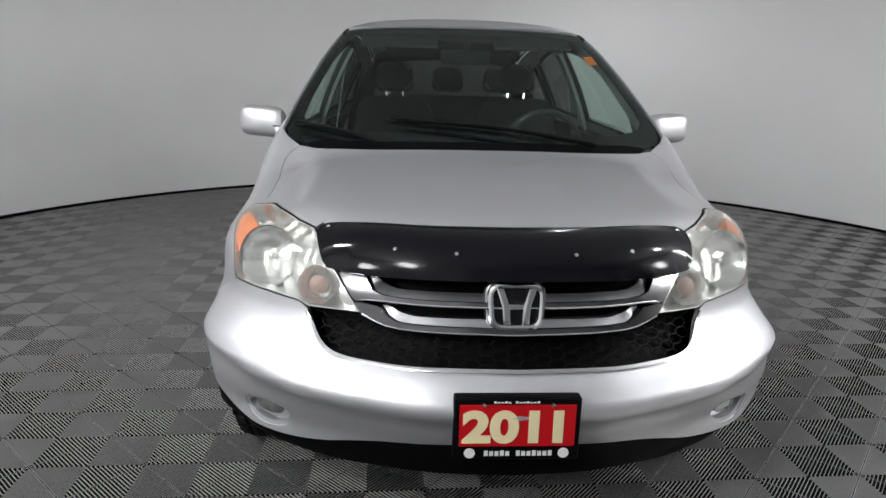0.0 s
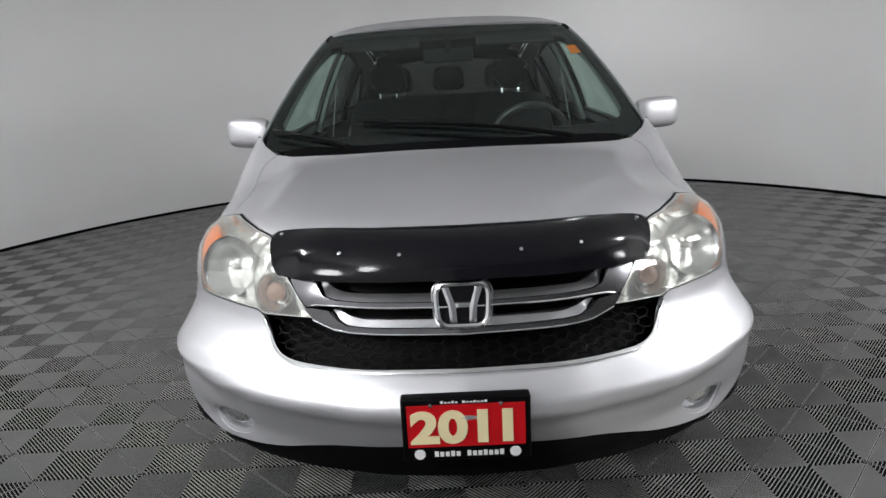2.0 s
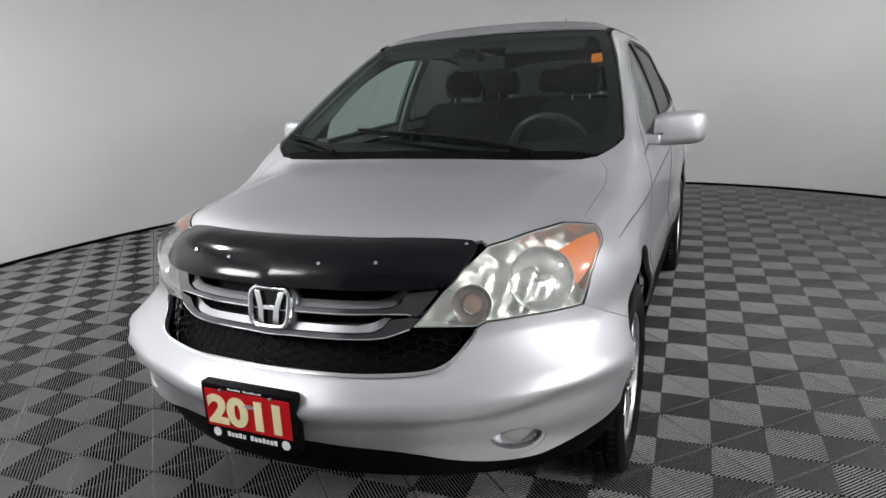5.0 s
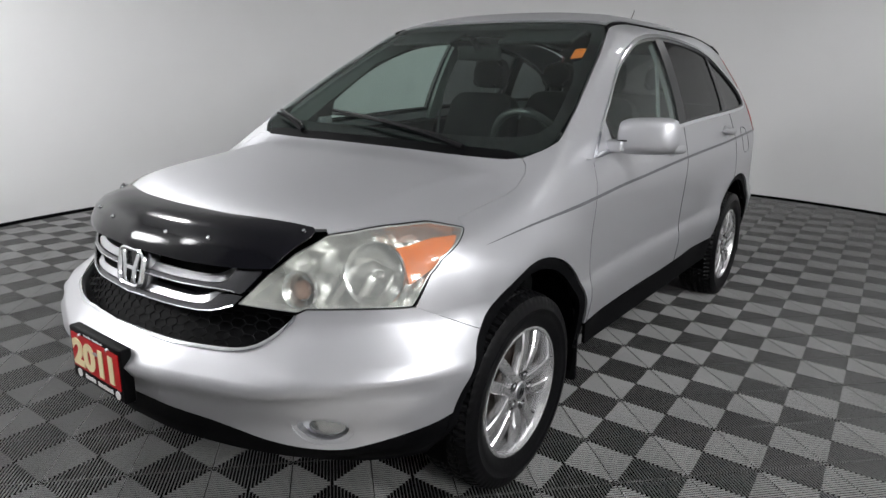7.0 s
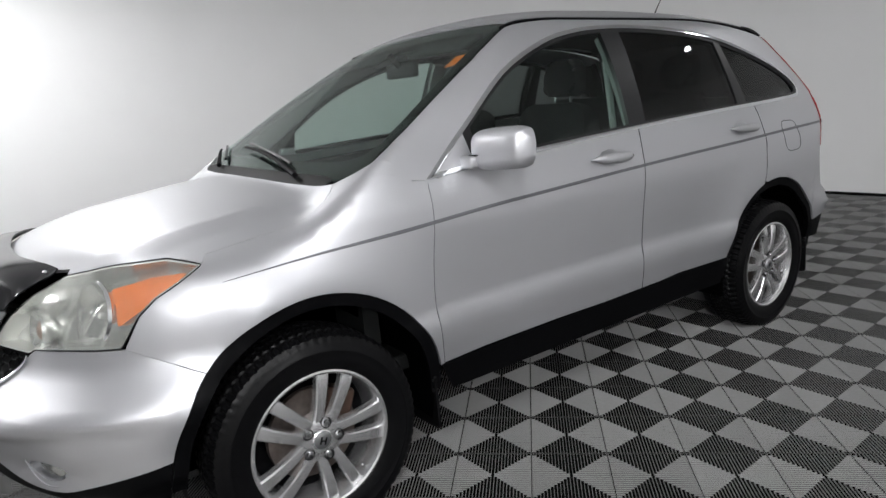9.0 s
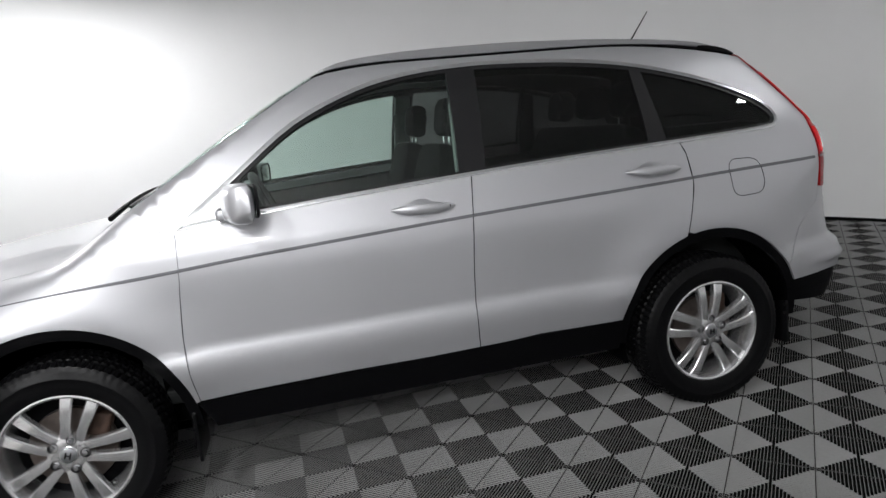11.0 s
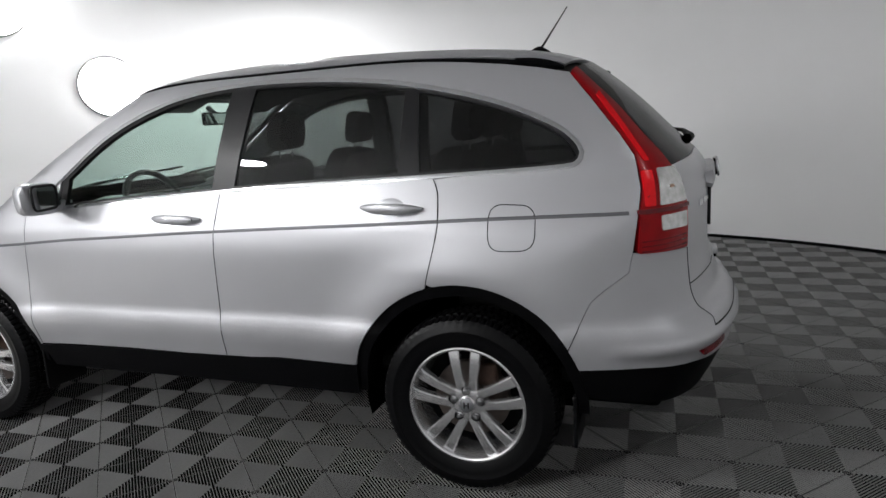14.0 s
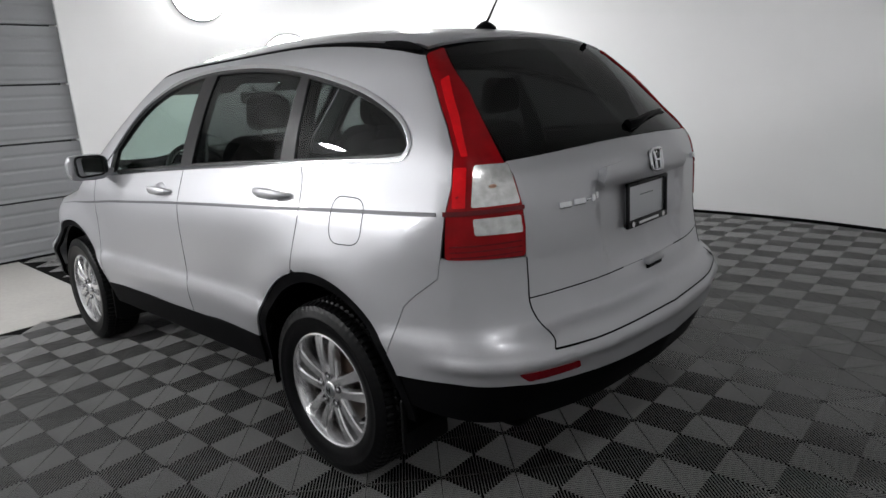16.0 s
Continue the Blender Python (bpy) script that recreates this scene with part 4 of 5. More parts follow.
part("plate_face", box(2.302, 2.3045, -0.148, 0.137, 0.494, 0.605), PLATE_RED, plate, smooth=False)


def lettering(text, size, m, mat, parent, name, stretch=1.0, weight=0.0):
    data = bpy.data.curves.new(name, "FONT")
    data.body, data.size, data.align_x, data.align_y, data.extrude, data.offset = text, size, "CENTER", "CENTER", 0.0012, weight
    ob = bpy.data.objects.new(name, data)
    scene.collection.objects.link(ob)
    bpy.context.view_layer.update()
    mesh = bpy.data.meshes.new_from_object(ob.evaluated_get(bpy.context.evaluated_depsgraph_get()))
    bpy.data.objects.remove(ob)
    mesh.transform(m @ Matrix.Diagonal((stretch, 1, 1, 1)))
    return link(name, mesh, mat, parent)


for k, digit in enumerate("2011"):
    lettering(digit, 0.112, pose(2.306, -0.006 + (-0.1, -0.032, 0.04, 0.1)[k], 0.5425, 90, 0, 90), CREAM, plate, "year_digit", 1.2, 0.0052)
for y0, y1, z0, z1, mat in ((-0.085, 0.087, 0.467, 0.481, WHITE), (-0.065, 0.049, 0.609, 0.614, WHITE)):
    n = 13
    bm = bmesh.new()
    for k in range(n):
        if k not in (5,):
            a = y0 + (y1 - y0) * k / n
            add_box(bm, 2.3015, 2.3035, a, a + (y1 - y0) / n * 0.72, z0, z1 - (0.002 if k % 3 else 0))
    part("print_bar", bm, mat, plate, "white print", smooth=False)
for k in (-0.118, 0.115):
    part("round_mark", lathe([(0.0001, 2.304), (0.013, 2.304), (0.014, 2.301)], 20, "x"), WHITE, plate).location = (0, k - 0.003, 0.474)
    part("plate_screw", lathe([(0.0001, 2.31), (0.005, 2.309), (0.006, 2.302)], 12, "x"), CHROME, plate).location = (0, k * 0.72 - 0.004, 0.606)

# tail
across("tailgate", [(TAIL_MID, 0.785), (-2.593, 0.784), (-2.287, 0.779), (-2.145, 0.776)] + LAMP_IN[:4] + [(-2.098, 1.198), (-2.2, 1.203), (-2.338, 1.21), (-2.546, 1.217), (TAIL_MID, 1.22)], PAINT, car,
       "silver tailgate", step=0.035)
tailgate = bpy.data.objects["tailgate"]
across("tailgate_step", [(TAIL_MID, 0.628), (-2.5, 0.626), (-2.359, 0.622), (-2.204, 0.628), (-2.206, 0.659), (-2.169, 0.704), (-2.145, 0.76), (-2.145, 0.7745), (-2.287, 0.7775), (-2.593, 0.7825), (TAIL_MID, 0.7835)], PAINT, tailgate, step=0.035)
strip("gate_gap", smooth_line([(-2.146, 0.905), (-2.147, 0.83), (-2.148, 0.76), (-2.171, 0.702), (-2.207, 0.658), (-2.206, 0.624)], 4), 0.0042, BLACK, tailgate, off=0.0006)
strip("gate_gap", smooth_line([(-2.206, 0.624), (-2.36, 0.619), (-2.5, 0.623), (TAIL_MID, 0.625)], 6), 0.006, BLACK, tailgate, off=0.0006)
strip("gate_gap", smooth_line([(-2.147, 0.7755), (-2.287, 0.778), (-2.45, 0.781), (-2.593, 0.783)], 6), 0.004, BLACK, tailgate, off=0.0006)
rear_glass = [(TAIL_MID, 1.224), (-2.546, 1.221), (-2.338, 1.214), (-2.2, 1.207), (-2.1, 1.203), (-2.062, 1.273), (-1.985, 1.414), (-1.845, 1.562), (-1.95, 1.58), (-2.2, 1.594), (-2.5, 1.601), (TAIL_MID, 1.604)]
across("rear_screen", rear_glass, DARK_GLASS, tailgate, "dark tinted rear screen", off=-0.002, thick=0.005, step=0.05)
rear_bumper = fl([(-1.912, 0.9235), (-1.90, 0.8595), (-1.82, 0.7995), (-1.776, 0.7605)] + arch(-1.31, 0.455, 149.3, 159, 4))
BUMPER_LOW = fl([(-1.739, 0.523)]) + [(-1.917, 0.533), (-2.076, 0.532), (-2.173, 0.521), (-2.354, 0.51), (-2.655, 0.503), (TAIL_MID, 0.5)]
rear_bumper += BUMPER_LOW + [(TAIL_MID, 0.622), (-2.5, 0.62), (-2.359, 0.616), (-2.207, 0.62), (-2.21, 0.656), (-2.173, 0.702), (-2.149, 0.76), (-2.148, 0.905)]
cut_at = rear_bumper.index((TAIL_MID, 0.622))
bumper_order = rear_bumper[cut_at:] + rear_bumper[:cut_at]
back_bumper = across("rear_bumper", bumper_order, PAINT, car, "silver rear bumper", step=0.02,
                     lift=lambda v: 0.016 * np.exp(-((v[:, 1] - 0.59) / 0.017) ** 2) * np.clip((-1.8 - TAIL_MID - np.abs(v[:, 0] - TAIL_MID)) / 0.15, 0, 1))
across("rear_valance", [(TAIL_MID, 0.497)] + BUMPER_LOW[::-1][1:] + fl([(-1.76, 0.41)]) + [(-2.0, 0.385), (-2.3, 0.37), (-2.6, 0.38), (TAIL_MID, 0.385)], BLACK, car, "black lower rear bumper", off=-0.012, step=0.05)
tail_lamp = rounded(LAMP_SIDE + LAMP_IN, 0.012, 3)
for m in (False, True):
    lamp = link("tail_light", skin_mesh("tail_light", inset(tail_lamp, 0.003), off=0.004, thick=0.03, step=0.035, mirror=m), RED, car, "tall red tail light with clear sections")
    for quad in ([(-2.001, 1.194), (-2.103, 1.191), (-2.131, 1.055 + 0.02), (-1.99, 1.075)], [(-1.993, 1.042), (-2.130, 1.041), (-2.135, 0.986), (-1.996, 0.991)]):
        clear = link("reversing_lens", skin_mesh("reversing_lens", rounded(quad, 0.008), off=0.006, thick=0.006, step=0.03, mirror=m), CLEAR_LAMP, lamp, "clear lens")
    for s0 in (-2.052,):
        bulb = [(s0 + 0.011 * math.cos(a), 1.132 + 0.006 * math.sin(a)) for a in np.linspace(0, 2 * math.pi, 13)[:-1]]
        link("bulb", skin_mesh("bulb", bulb, off=0.0068, thick=0.006, step=0.01, mirror=m), BULB, lamp, "dull amber bulb behind the clear lens")
    # two bright red strips paint the reflected streak down the lens
    link("lamp_core", skin_mesh("lamp_core", rounded([(-1.868, 1.45), (-1.925, 1.33), (-1.965, 1.22), (-1.985, 1.22), (-1.95, 1.34), (-1.895, 1.465)], 0.006), off=0.0055, thick=0.006, step=0.03, mirror=m), RED_HIGHLIGHT, lamp, "bright red streak painted as the lens highlight")
    link("lamp_core", skin_mesh("lamp_core", rounded([(-1.945, 1.19), (-1.982, 1.19), (-1.975, 1.075), (-1.938, 1.075)], 0.006), off=0.0055, thick=0.006, step=0.03, mirror=m), RED_HIGHLIGHT, lamp, "bright red streak painted as the lens highlight")
    for z0 in (0.962, 0.945, 0.928):
        link("lamp_rib", skin_mesh("lamp_rib", [(-1.925, z0), (-2.13, z0), (-2.13, z0 - 0.004), (-1.925, z0 - 0.004)], off=0.0055, thick=0.006, step=0.03, mirror=m), RED_DARK, lamp)
    link("lamp_divider", skin_mesh("lamp_divider", [(-1.912, 1.066), (-2.142, 1.068), (-2.142, 1.055), (-1.912, 1.052)], off=0.007, thick=0.006, step=0.03, mirror=m), RED_DARK, lamp)
    link("bumper_reflector", skin_mesh("bumper_reflector", rounded([(-2.096, 0.567), (-2.284, 0.568), (-2.288, 0.545), (-2.122, 0.541)], 0.008), off=0.007, thick=0.012, step=0.03, mirror=m), RED_DARK, back_bumper, "dark red reflector")
garnish = [(TAIL_MID, 1.088), (-2.47, 1.086), (-2.462, 1.1), (-2.48, 1.137), (-2.6, 1.145), (TAIL_MID, 1.148)]
across("tailgate_garnish", garnish, PAINT, tailgate, "silver handle bar above the plate recess", off=0.03, thick=0.04, step=0.03)
emblem(-2.206, 0.0, 1.135, 0.085, 0.075, -1, tailgate, "emblem")
for k, (y0, y1) in enumerate(((0.5, 0.45), (0.44, 0.39), (0.385, 0.365), (0.36, 0.30))):
    ss = [float(face(y, 1.045, -1)) for y in np.linspace(y0, y1, 5)]
    strip("model_badge", [(s, 1.044 + 0.002 * k) for s in ss], 0.007 if k == 2 else 0.021, CHROME, tailgate, off=0.004, mirrors=(False,))
part("trim_badge", box(-2.135, -2.12, -0.50, -0.487, 1.085, 1.108, 0.003), CHROME, tailgate)
frame_y = (-0.155, 0.155)
rear_plate = bmesh.new()
for a in ((-2.178, -2.165, *frame_y, 0.905, 0.93), (-2.178, -2.165, *frame_y, 1.052, 1.066), (-2.178, -2.165, -0.155, -0.142, 0.905, 1.066), (-2.178, -2.165, 0.142, 0.155, 0.905, 1.066)):
    add_box(rear_plate, *a, bevel=0.003)
plate_back = part("plate_frame", rear_plate, DARK_TRIM, tailgate, "empty dark plate frame")
part("plate_panel", box(-2.168, -2.16, -0.145, 0.145, 0.925, 1.056), SATIN, plate_back, smooth=False)
part("print_bar", box(-2.1795, -2.178, -0.075, 0.075, 0.913, 0.922), WHITE, plate_back, smooth=False)
for k in (-0.118, 0.118):
    part("round_mark", lathe([(0.0001, -2.1797), (0.009, -2.1797), (0.01, -2.178)], 16, "x"), WHITE, plate_back).location = (0, k, 0.918)
    part("plate_screw", lathe([(0.0001, -2.1815), (0.005, -2.181), (0.006, -2.178)], 12, "x"), DARK_TRIM, plate_back).location = (0, k * 0.75, 1.059)
part("print_bar", box(-2.1695, -2.168, -0.05, 0.05, 1.012, 1.016), CABIN_GREY, plate_back, smooth=False)
gate_handle = part("gate_handle", box(-2.207, -2.18, -0.05, 0.062, 0.746, 0.768, 0.006), BLACK, tailgate, "dark tailgate handle recess")
part("handle_lip", box(-2.214, -2.185, -0.058, 0.07, 0.762, 0.786, 0.008), PAINT, gate_handle)

# door handles and mirrors
for owners, x0, z0 in ((front_doors, -0.062, 1.063), (rear_doors, -1.058, 1.093)):
    for m, owner in enumerate(owners):
        sy = -1 if m else 1
        y0 = float(on_side(np.array([x0]), np.array([z0]))[0, 1])
        bm = bmesh.new()
        rows = 13
        rings = []
        for k in range(rows):
            t = -1 + 2 * k / (rows - 1)
            w = 0.0165 * (1 - abs(t) ** 3.2) + 0.0035
            out = 0.03 * (1 - abs(t) ** 2.6) + 0.008
            ring = []
            for a in np.linspace(0, 2 * math.pi, 12, endpoint=False):
                ring.append(bm.verts.new((x0 + 0.125 * t, sy * (y0 + out + 0.009 * math.cos(a)), z0 + 0.004 * t + w * math.sin(a))))
            rings.append(ring)
        for r0, r1 in zip(rings, rings[1:]):
            for k in range(12):
                bm.faces.new((r0[k], r0[(k + 1) % 12], r1[(k + 1) % 12], r1[k]))
        bm.faces.new(rings[0])
        bm.faces.new(rings[-1])
        part("door_handle", bm, PAINT, owner, "silver door handle")
        cup = [(x0 + 0.01 + 0.062 * math.cos(a), z0 + 0.034 * math.sin(a)) for a in np.linspace(0, 2 * math.pi, 25)[:-1]]
        link("handle_cup", skin_mesh("handle_cup", cup, off=0.001, thick=0.004, step=0.02, mirror=bool(m), lift=lambda v, x0=x0, z0=z0: 0.0035 * (1 - ((v[:, 0] - x0 - 0.01) / 0.062) ** 2 - ((v[:, 1] - z0) / 0.034) ** 2)), SATIN, owner)
        if owners is front_doors and not m:
            part("key_lock", lathe([(0.0001, y0 + 0.030), (0.006, y0 + 0.029), (0.007, y0 + 0.02)], 12, "y"), DARK_TRIM, owner).location = (x0 - 0.098, 0, z0 - 0.002)

for m, owner in enumerate(front_doors):
    sy = -1 if m else 1
    bm = bmesh.new()
    rows, cols = 15, 20
    grid = []
    for i in range(rows):  # along y, from the arm to the tip
        t = i / (rows - 1)
        y = 0.856 + 0.222 * t
        swell = (1 - abs(2 * t - 1) ** 4.5) ** 0.5 if 0 < t < 1 else 0.0
        hz, hx = 0.071 * (0.45 + 0.55 * swell), 0.064 * (0.30 + 0.70 * swell)
        zc, xc = 1.182 - 0.006 * t - 0.016 * (1 - t), 0.615 - 0.05 * t
        ring = []
        for k in range(cols):
            a = 2 * math.pi * k / cols
            c, s = math.cos(a), math.sin(a)
            e = 0.62
            px = xc + hx * math.copysign(abs(c) ** e, c) * (1.0 if c > 0 else 0.45)
            ring.append(bm.verts.new((px, sy * y, zc + hz * math.copysign(abs(s) ** e, s))))
        grid.append(ring)
    for r0, r1 in zip(grid, grid[1:]):
        for k in range(cols):
            bm.faces.new((r0[k], r0[(k + 1) % cols], r1[(k + 1) % cols], r1[k]))
    bm.faces.new(grid[0])
    bm.faces.new(grid[-1])
    mirror = part("door_mirror", bm, PAINT, owner, "silver door mirror")
    face_bm = prism(rounded([(sy * (0.890), 1.105), (sy * 1.035, 1.102), (sy * 1.040, 1.205), (sy * 0.890, 1.2)], 0.03, 6), -0.002, 0.002, "x")
    bmesh.ops.transform(face_bm, matrix=Matrix.Translation((0.572, 0, 0.024)) @ pose(0, 0, 0, 0, 0, -14 * sy), verts=face_bm.verts)
    for v in face_bm.verts:
        v.co.x = 0.556 - 0.30 * (abs(v.co.y) - 0.96) + (0.002 if v.co.x > 0.556 - 0.3 * (abs(v.co.y) - 0.96) else -0.002)
    part("mirror_glass", face_bm, MIRROR, owner, "mirror glass")
    rim_bm = tube([(0.559 - 0.30 * (y - 0.96), sy * y, z) for y, z in rounded([(0.887, 1.126), (1.038, 1.123), (1.043, 1.232), (0.887, 1.227)], 0.03, 6)], 0.006, 6, closed=True)
    part("mirror_rim", rim_bm, DARK_TRIM, owner)
    arm = bmesh.new()
    add_box(arm, 0.60, 0.69, sy * 0.79 if sy > 0 else -0.90, sy * 0.90 if sy > 0 else -0.79, 1.108, 1.152, 0.012)
    part("mirror_arm", arm, PAINT, owner)
    lamp_line = [(0.675 - 0.05 * t, sy * (0.875 + 0.13 * t), 1.152 + 0.004 * t) for t in np.linspace(0, 1, 6)]
    part("mirror_seam", tube(lamp_line, 0.0035, 6), DARK_TRIM, owner)

# wipers, aerial, sticker
for pivot, tip in (((1.135, 0.47), (1.03, -0.33)), ((1.135, -0.42), (1.02, -0.73))):
    n = 12
    pts = [on_top(np.array([pivot[0] + (tip[0] - pivot[0]) * t]), np.array([pivot[1] + (tip[1] - pivot[1]) * t]))[0] + np.array([0, 0, 0.022 + 0.012 * math.sin(math.pi * t)]) for t in np.linspace(0, 1, n)]
    wiper = part("wiper", tube(pts, [0.011 - 0.006 * k / n for k in range(n)], 6), BLACK, car, "black wiper arm and blade")
    pts = [on_top(np.array([pivot[0] - 0.03 + (tip[0] - pivot[0]) * t]), np.array([pivot[1] + (tip[1] - pivot[1]) * t]))[0] + np.array([0, 0, 0.012]) for t in np.linspace(0.18, 1.05, n)]
    part("wiper_blade", tube(pts, 0.007, 6), GLOSS_BLACK, wiper)
cowl = smooth_line([(1.142, 0.0), (1.139, 0.2), (1.132, 0.413), (1.112, 0.632), (1.1, 0.685)], 4)
strip("cowl", cowl, [0.05] * (len(cowl) - 5) + [0.044, 0.036, 0.026, 0.016, 0.006], BLACK, car, "black cowl under the windscreen", off=0.0, thick=0.03, place=on_top)
aerial = part("aerial", lathe([(0.036, 1.655), (0.034, 1.672), (0.02, 1.688), (0.008, 1.697), (0.0001, 1.7)], 20, "z"), BLACK, car, "black roof aerial")
for v in aerial.data.vertices:
    v.co.x = v.co.x * 1.5 - 1.455
part("aerial_mast", tube([(-1.465, 0, 1.69), (-1.52, 0, 1.765), (-1.585, 0, 1.855)], [0.0055, 0.0035, 0.0025], 8), BLACK, aerial)
stick = [(0.475, 0.57), (0.46, 0.615), (0.53, 0.63), (0.545, 0.583)]
link("orange_sticker", skin_mesh("orange_sticker", stick, place=on_top, off=-0.009, thick=0.001, step=0.05), ORANGE, car, "orange sticker inside the windscreen")
pts = [np.array([-2.085, -0.02, 1.255]), np.array([-2.1, -0.06, 1.262]), np.array([-2.07, -0.22, 1.285]), np.array([-2.02, -0.42, 1.29])]
part("rear_wiper", tube(pts, [0.022, 0.018, 0.01, 0.007], 8), BLACK, tailgate, "black rear wiper")
part("rear_wiper_blade", tube([(-2.055, -0.1, 1.262), (-2.04, -0.3, 1.277), (-1.995, -0.5, 1.275)], 0.008, 6), BLACK, tailgate)
p = on_side(np.array([-2.06]), np.array([1.572]))[0]
n = slope(p[None])[0]
part("gate_bump", tube([np.array([1, -1, 1]) * (p - n * 0.004), np.array([1, -1, 1]) * (p + n * 0.014)], [0.014, 0.009], 8), BLACK, tailgate)

# ---- wheels ----
TYRE_R, RIM_R = 0.347, 0.222
for name, wx, wy in (("wheel", 1.322, 0.783), ("wheel", -1.312, 0.783), ("wheel", 1.322, -0.783), ("wheel", -1.312, -0.783)):
    sy = 1 if wy > 0 else -1
    turn = -20 if wx > 0 else 0
    hub = tagged(new(name), "alloy wheel with five double spokes and a black tyre")
    hub.parent = car
    hub.matrix_basis = pose(wx, wy, TYRE_R - 0.002, 0, turn, 0) @ pose(0, 0, 0, 0, 0, 0 if sy > 0 else 180)
    if wx < 0 or sy < 0:
        for child in first_wheel.children:
            c = child.copy()
            scene.collection.objects.link(c)
            c.parent = hub
        continue
    first_wheel = hub
    side_in = [(0.215, -0.1), (0.25, -0.108), (0.29, -0.113), (0.322, -0.106), (0.335, -0.098)]
    side_out = [(0.335, 0.098), (0.329, 0.102), (0.314, 0.109), (0.298, 0.1122), (0.295, 0.1142), (0.29, 0.1142), (0.287, 0.1122), (0.27, 0.112), (0.25, 0.107), (0.236, 0.1015), (0.228, 0.098), (0.222, 0.094)]
    across_y = np.linspace(-0.092, 0.092, 31)
    tyre, rings, count = bmesh.new(), [], 288
    for k in range(count):
        a = 2 * math.pi * k / count
        row = [(r, h) for r, h in side_in]
        for h in across_y:
            groove = min(abs(abs(h) - 0.055), abs(abs(h) - 0.018)) < 0.004
            lag = 2 if h > 0 else 0
            cutline = (k + lag + int(abs(h) * 30)) % 4 == 0
            row.append((TYRE_R - 0.012 * (h / 0.092) ** 4 - (0.008 if groove or cutline else 0.0), h))
        row += side_out
        if (k + 1) % 4 == 0:
            row = [(r - (0.004 if 0.318 < r and abs(h) > 0.093 else 0.0), h) for r, h in row]
        rings.append([tyre.verts.new((r * math.cos(a), h, r * math.sin(a))) for r, h in row])
    for k in range(count):
        a, b = rings[k], rings[(k + 1) % count]
        for i in range(len(a) - 1):
            tyre.faces.new((a[i], b[i], b[i + 1], a[i + 1]))
    part("tyre", tyre, RUBBER, hub, "black tyre")
    barrel = lathe([(0.200, -0.09), (0.202, 0.03), (0.208, 0.07), (0.2135, 0.088), (0.217, 0.097), (0.223, 0.1), (0.2295, 0.0985), (0.231, 0.094), (0.2275, 0.09), (0.22, 0.086), (0.208, -0.09)], 72)
    part("rim", barrel, ALLOY, hub, "silver alloy rim")
    for k in range(5):
        base = 90 + 72 * k
        for sgn in (-1, 1):
            bm = bmesh.new()
            rows = 12
            rings = []
            for i in range(rows):
                t = i / (rows - 1)
                r = 0.045 + (0.216 - 0.045) * t
                off = sgn * (0.021 + 0.024 * t)
                w = 0.0165 + 0.006 * t * t
                y = 0.082 + 0.013 * math.sin(math.pi * min(1, t * 1.1) * 0.55) - 0.012 * t**3
                d = 0.03
                ring = []
                for (u, v) in ((-1, -1), (-1, -0.12), (-0.78, 0.06), (0.0, 0.09), (0.78, 0.06), (1, -0.12), (1, -1)):
                    ring.append(bm.verts.new(((off + u * w), y + v * d, r)))
                rings.append(ring)
            for r0, r1 in zip(rings, rings[1:]):
                for j in range(6):
                    bm.faces.new((r0[j], r1[j], r1[j + 1], r0[j + 1]))
            bm.faces.new(rings[0])
            bm.faces.new(rings[-1])
            bmesh.ops.transform(bm, matrix=pose(0, 0, 0, 0, base - 90, 0), verts=bm.verts)
            part("spoke", bm, ALLOY, hub)
    part("hub", lathe([(0.0001, 0.093), (0.03, 0.092), (0.034, 0.089), (0.05, 0.089), (0.07, 0.083), (0.074, 0.07), (0.074, 0.03)], 40), ALLOY, hub)
    part("centre_cap", lathe([(0.0001, 0.097), (0.02, 0.0965), (0.027, 0.094), (0.029, 0.09)], 28), SATIN, hub)
    mark = bmesh.new()
    for u in (-0.008, 0.008):
        add_box(mark, u - 0.0025, u + 0.0025, 0.096, 0.0985, -0.012, 0.012)
    add_box(mark, -0.008, 0.008, 0.096, 0.0985, -0.002, 0.002)
    part("cap_mark", mark, DARK_TRIM, hub, smooth=False)
    for k in range(5):
        bm = lathe([(0.0001, 0.099), (0.007, 0.0985), (0.0095, 0.094), (0.0098, 0.08)], 12)
        bmesh.ops.translate(bm, vec=(0, 0, 0.057), verts=bm.verts)
        bmesh.ops.transform(bm, matrix=pose(0, 0, 0, 0, 72 * k + 0, 0), verts=bm.verts)
        part("wheel_nut", bm, CHROME, hub)
        ring = lathe([(0.0175, 0.0915), (0.0125, 0.0865), (0.012, 0.086)], 16)
        bmesh.ops.transform(ring, matrix=pose(0, 0, 0, 0, 72 * k, 0) @ pose(0, 0, 0.057), verts=ring.verts)
        part("nut_seat", ring, DARK_TRIM, hub)
    part("brake_disc", lathe([(0.05, 0.02), (0.148, 0.02), (0.15, 0.015), (0.15, 0.0), (0.05, 0.0), (0.05, 0.02)], 48), STEEL, hub, "dull brake disc")
    part("brake_caliper", box(-0.11, -0.02, -0.03, 0.045, 0.06, 0.15, 0.012), RUST, hub, "rusty brake caliper")
    part("wheel_back", lathe([(0.0001, -0.02), (0.2, -0.02), (0.2, -0.03), (0.0001, -0.03)], 40), BLACK, hub)
    valve = tube([(-0.172, 0.07, -0.09), (-0.165, 0.088, -0.087)], 0.004, 6)
    part("valve", valve, CHROME, hub)

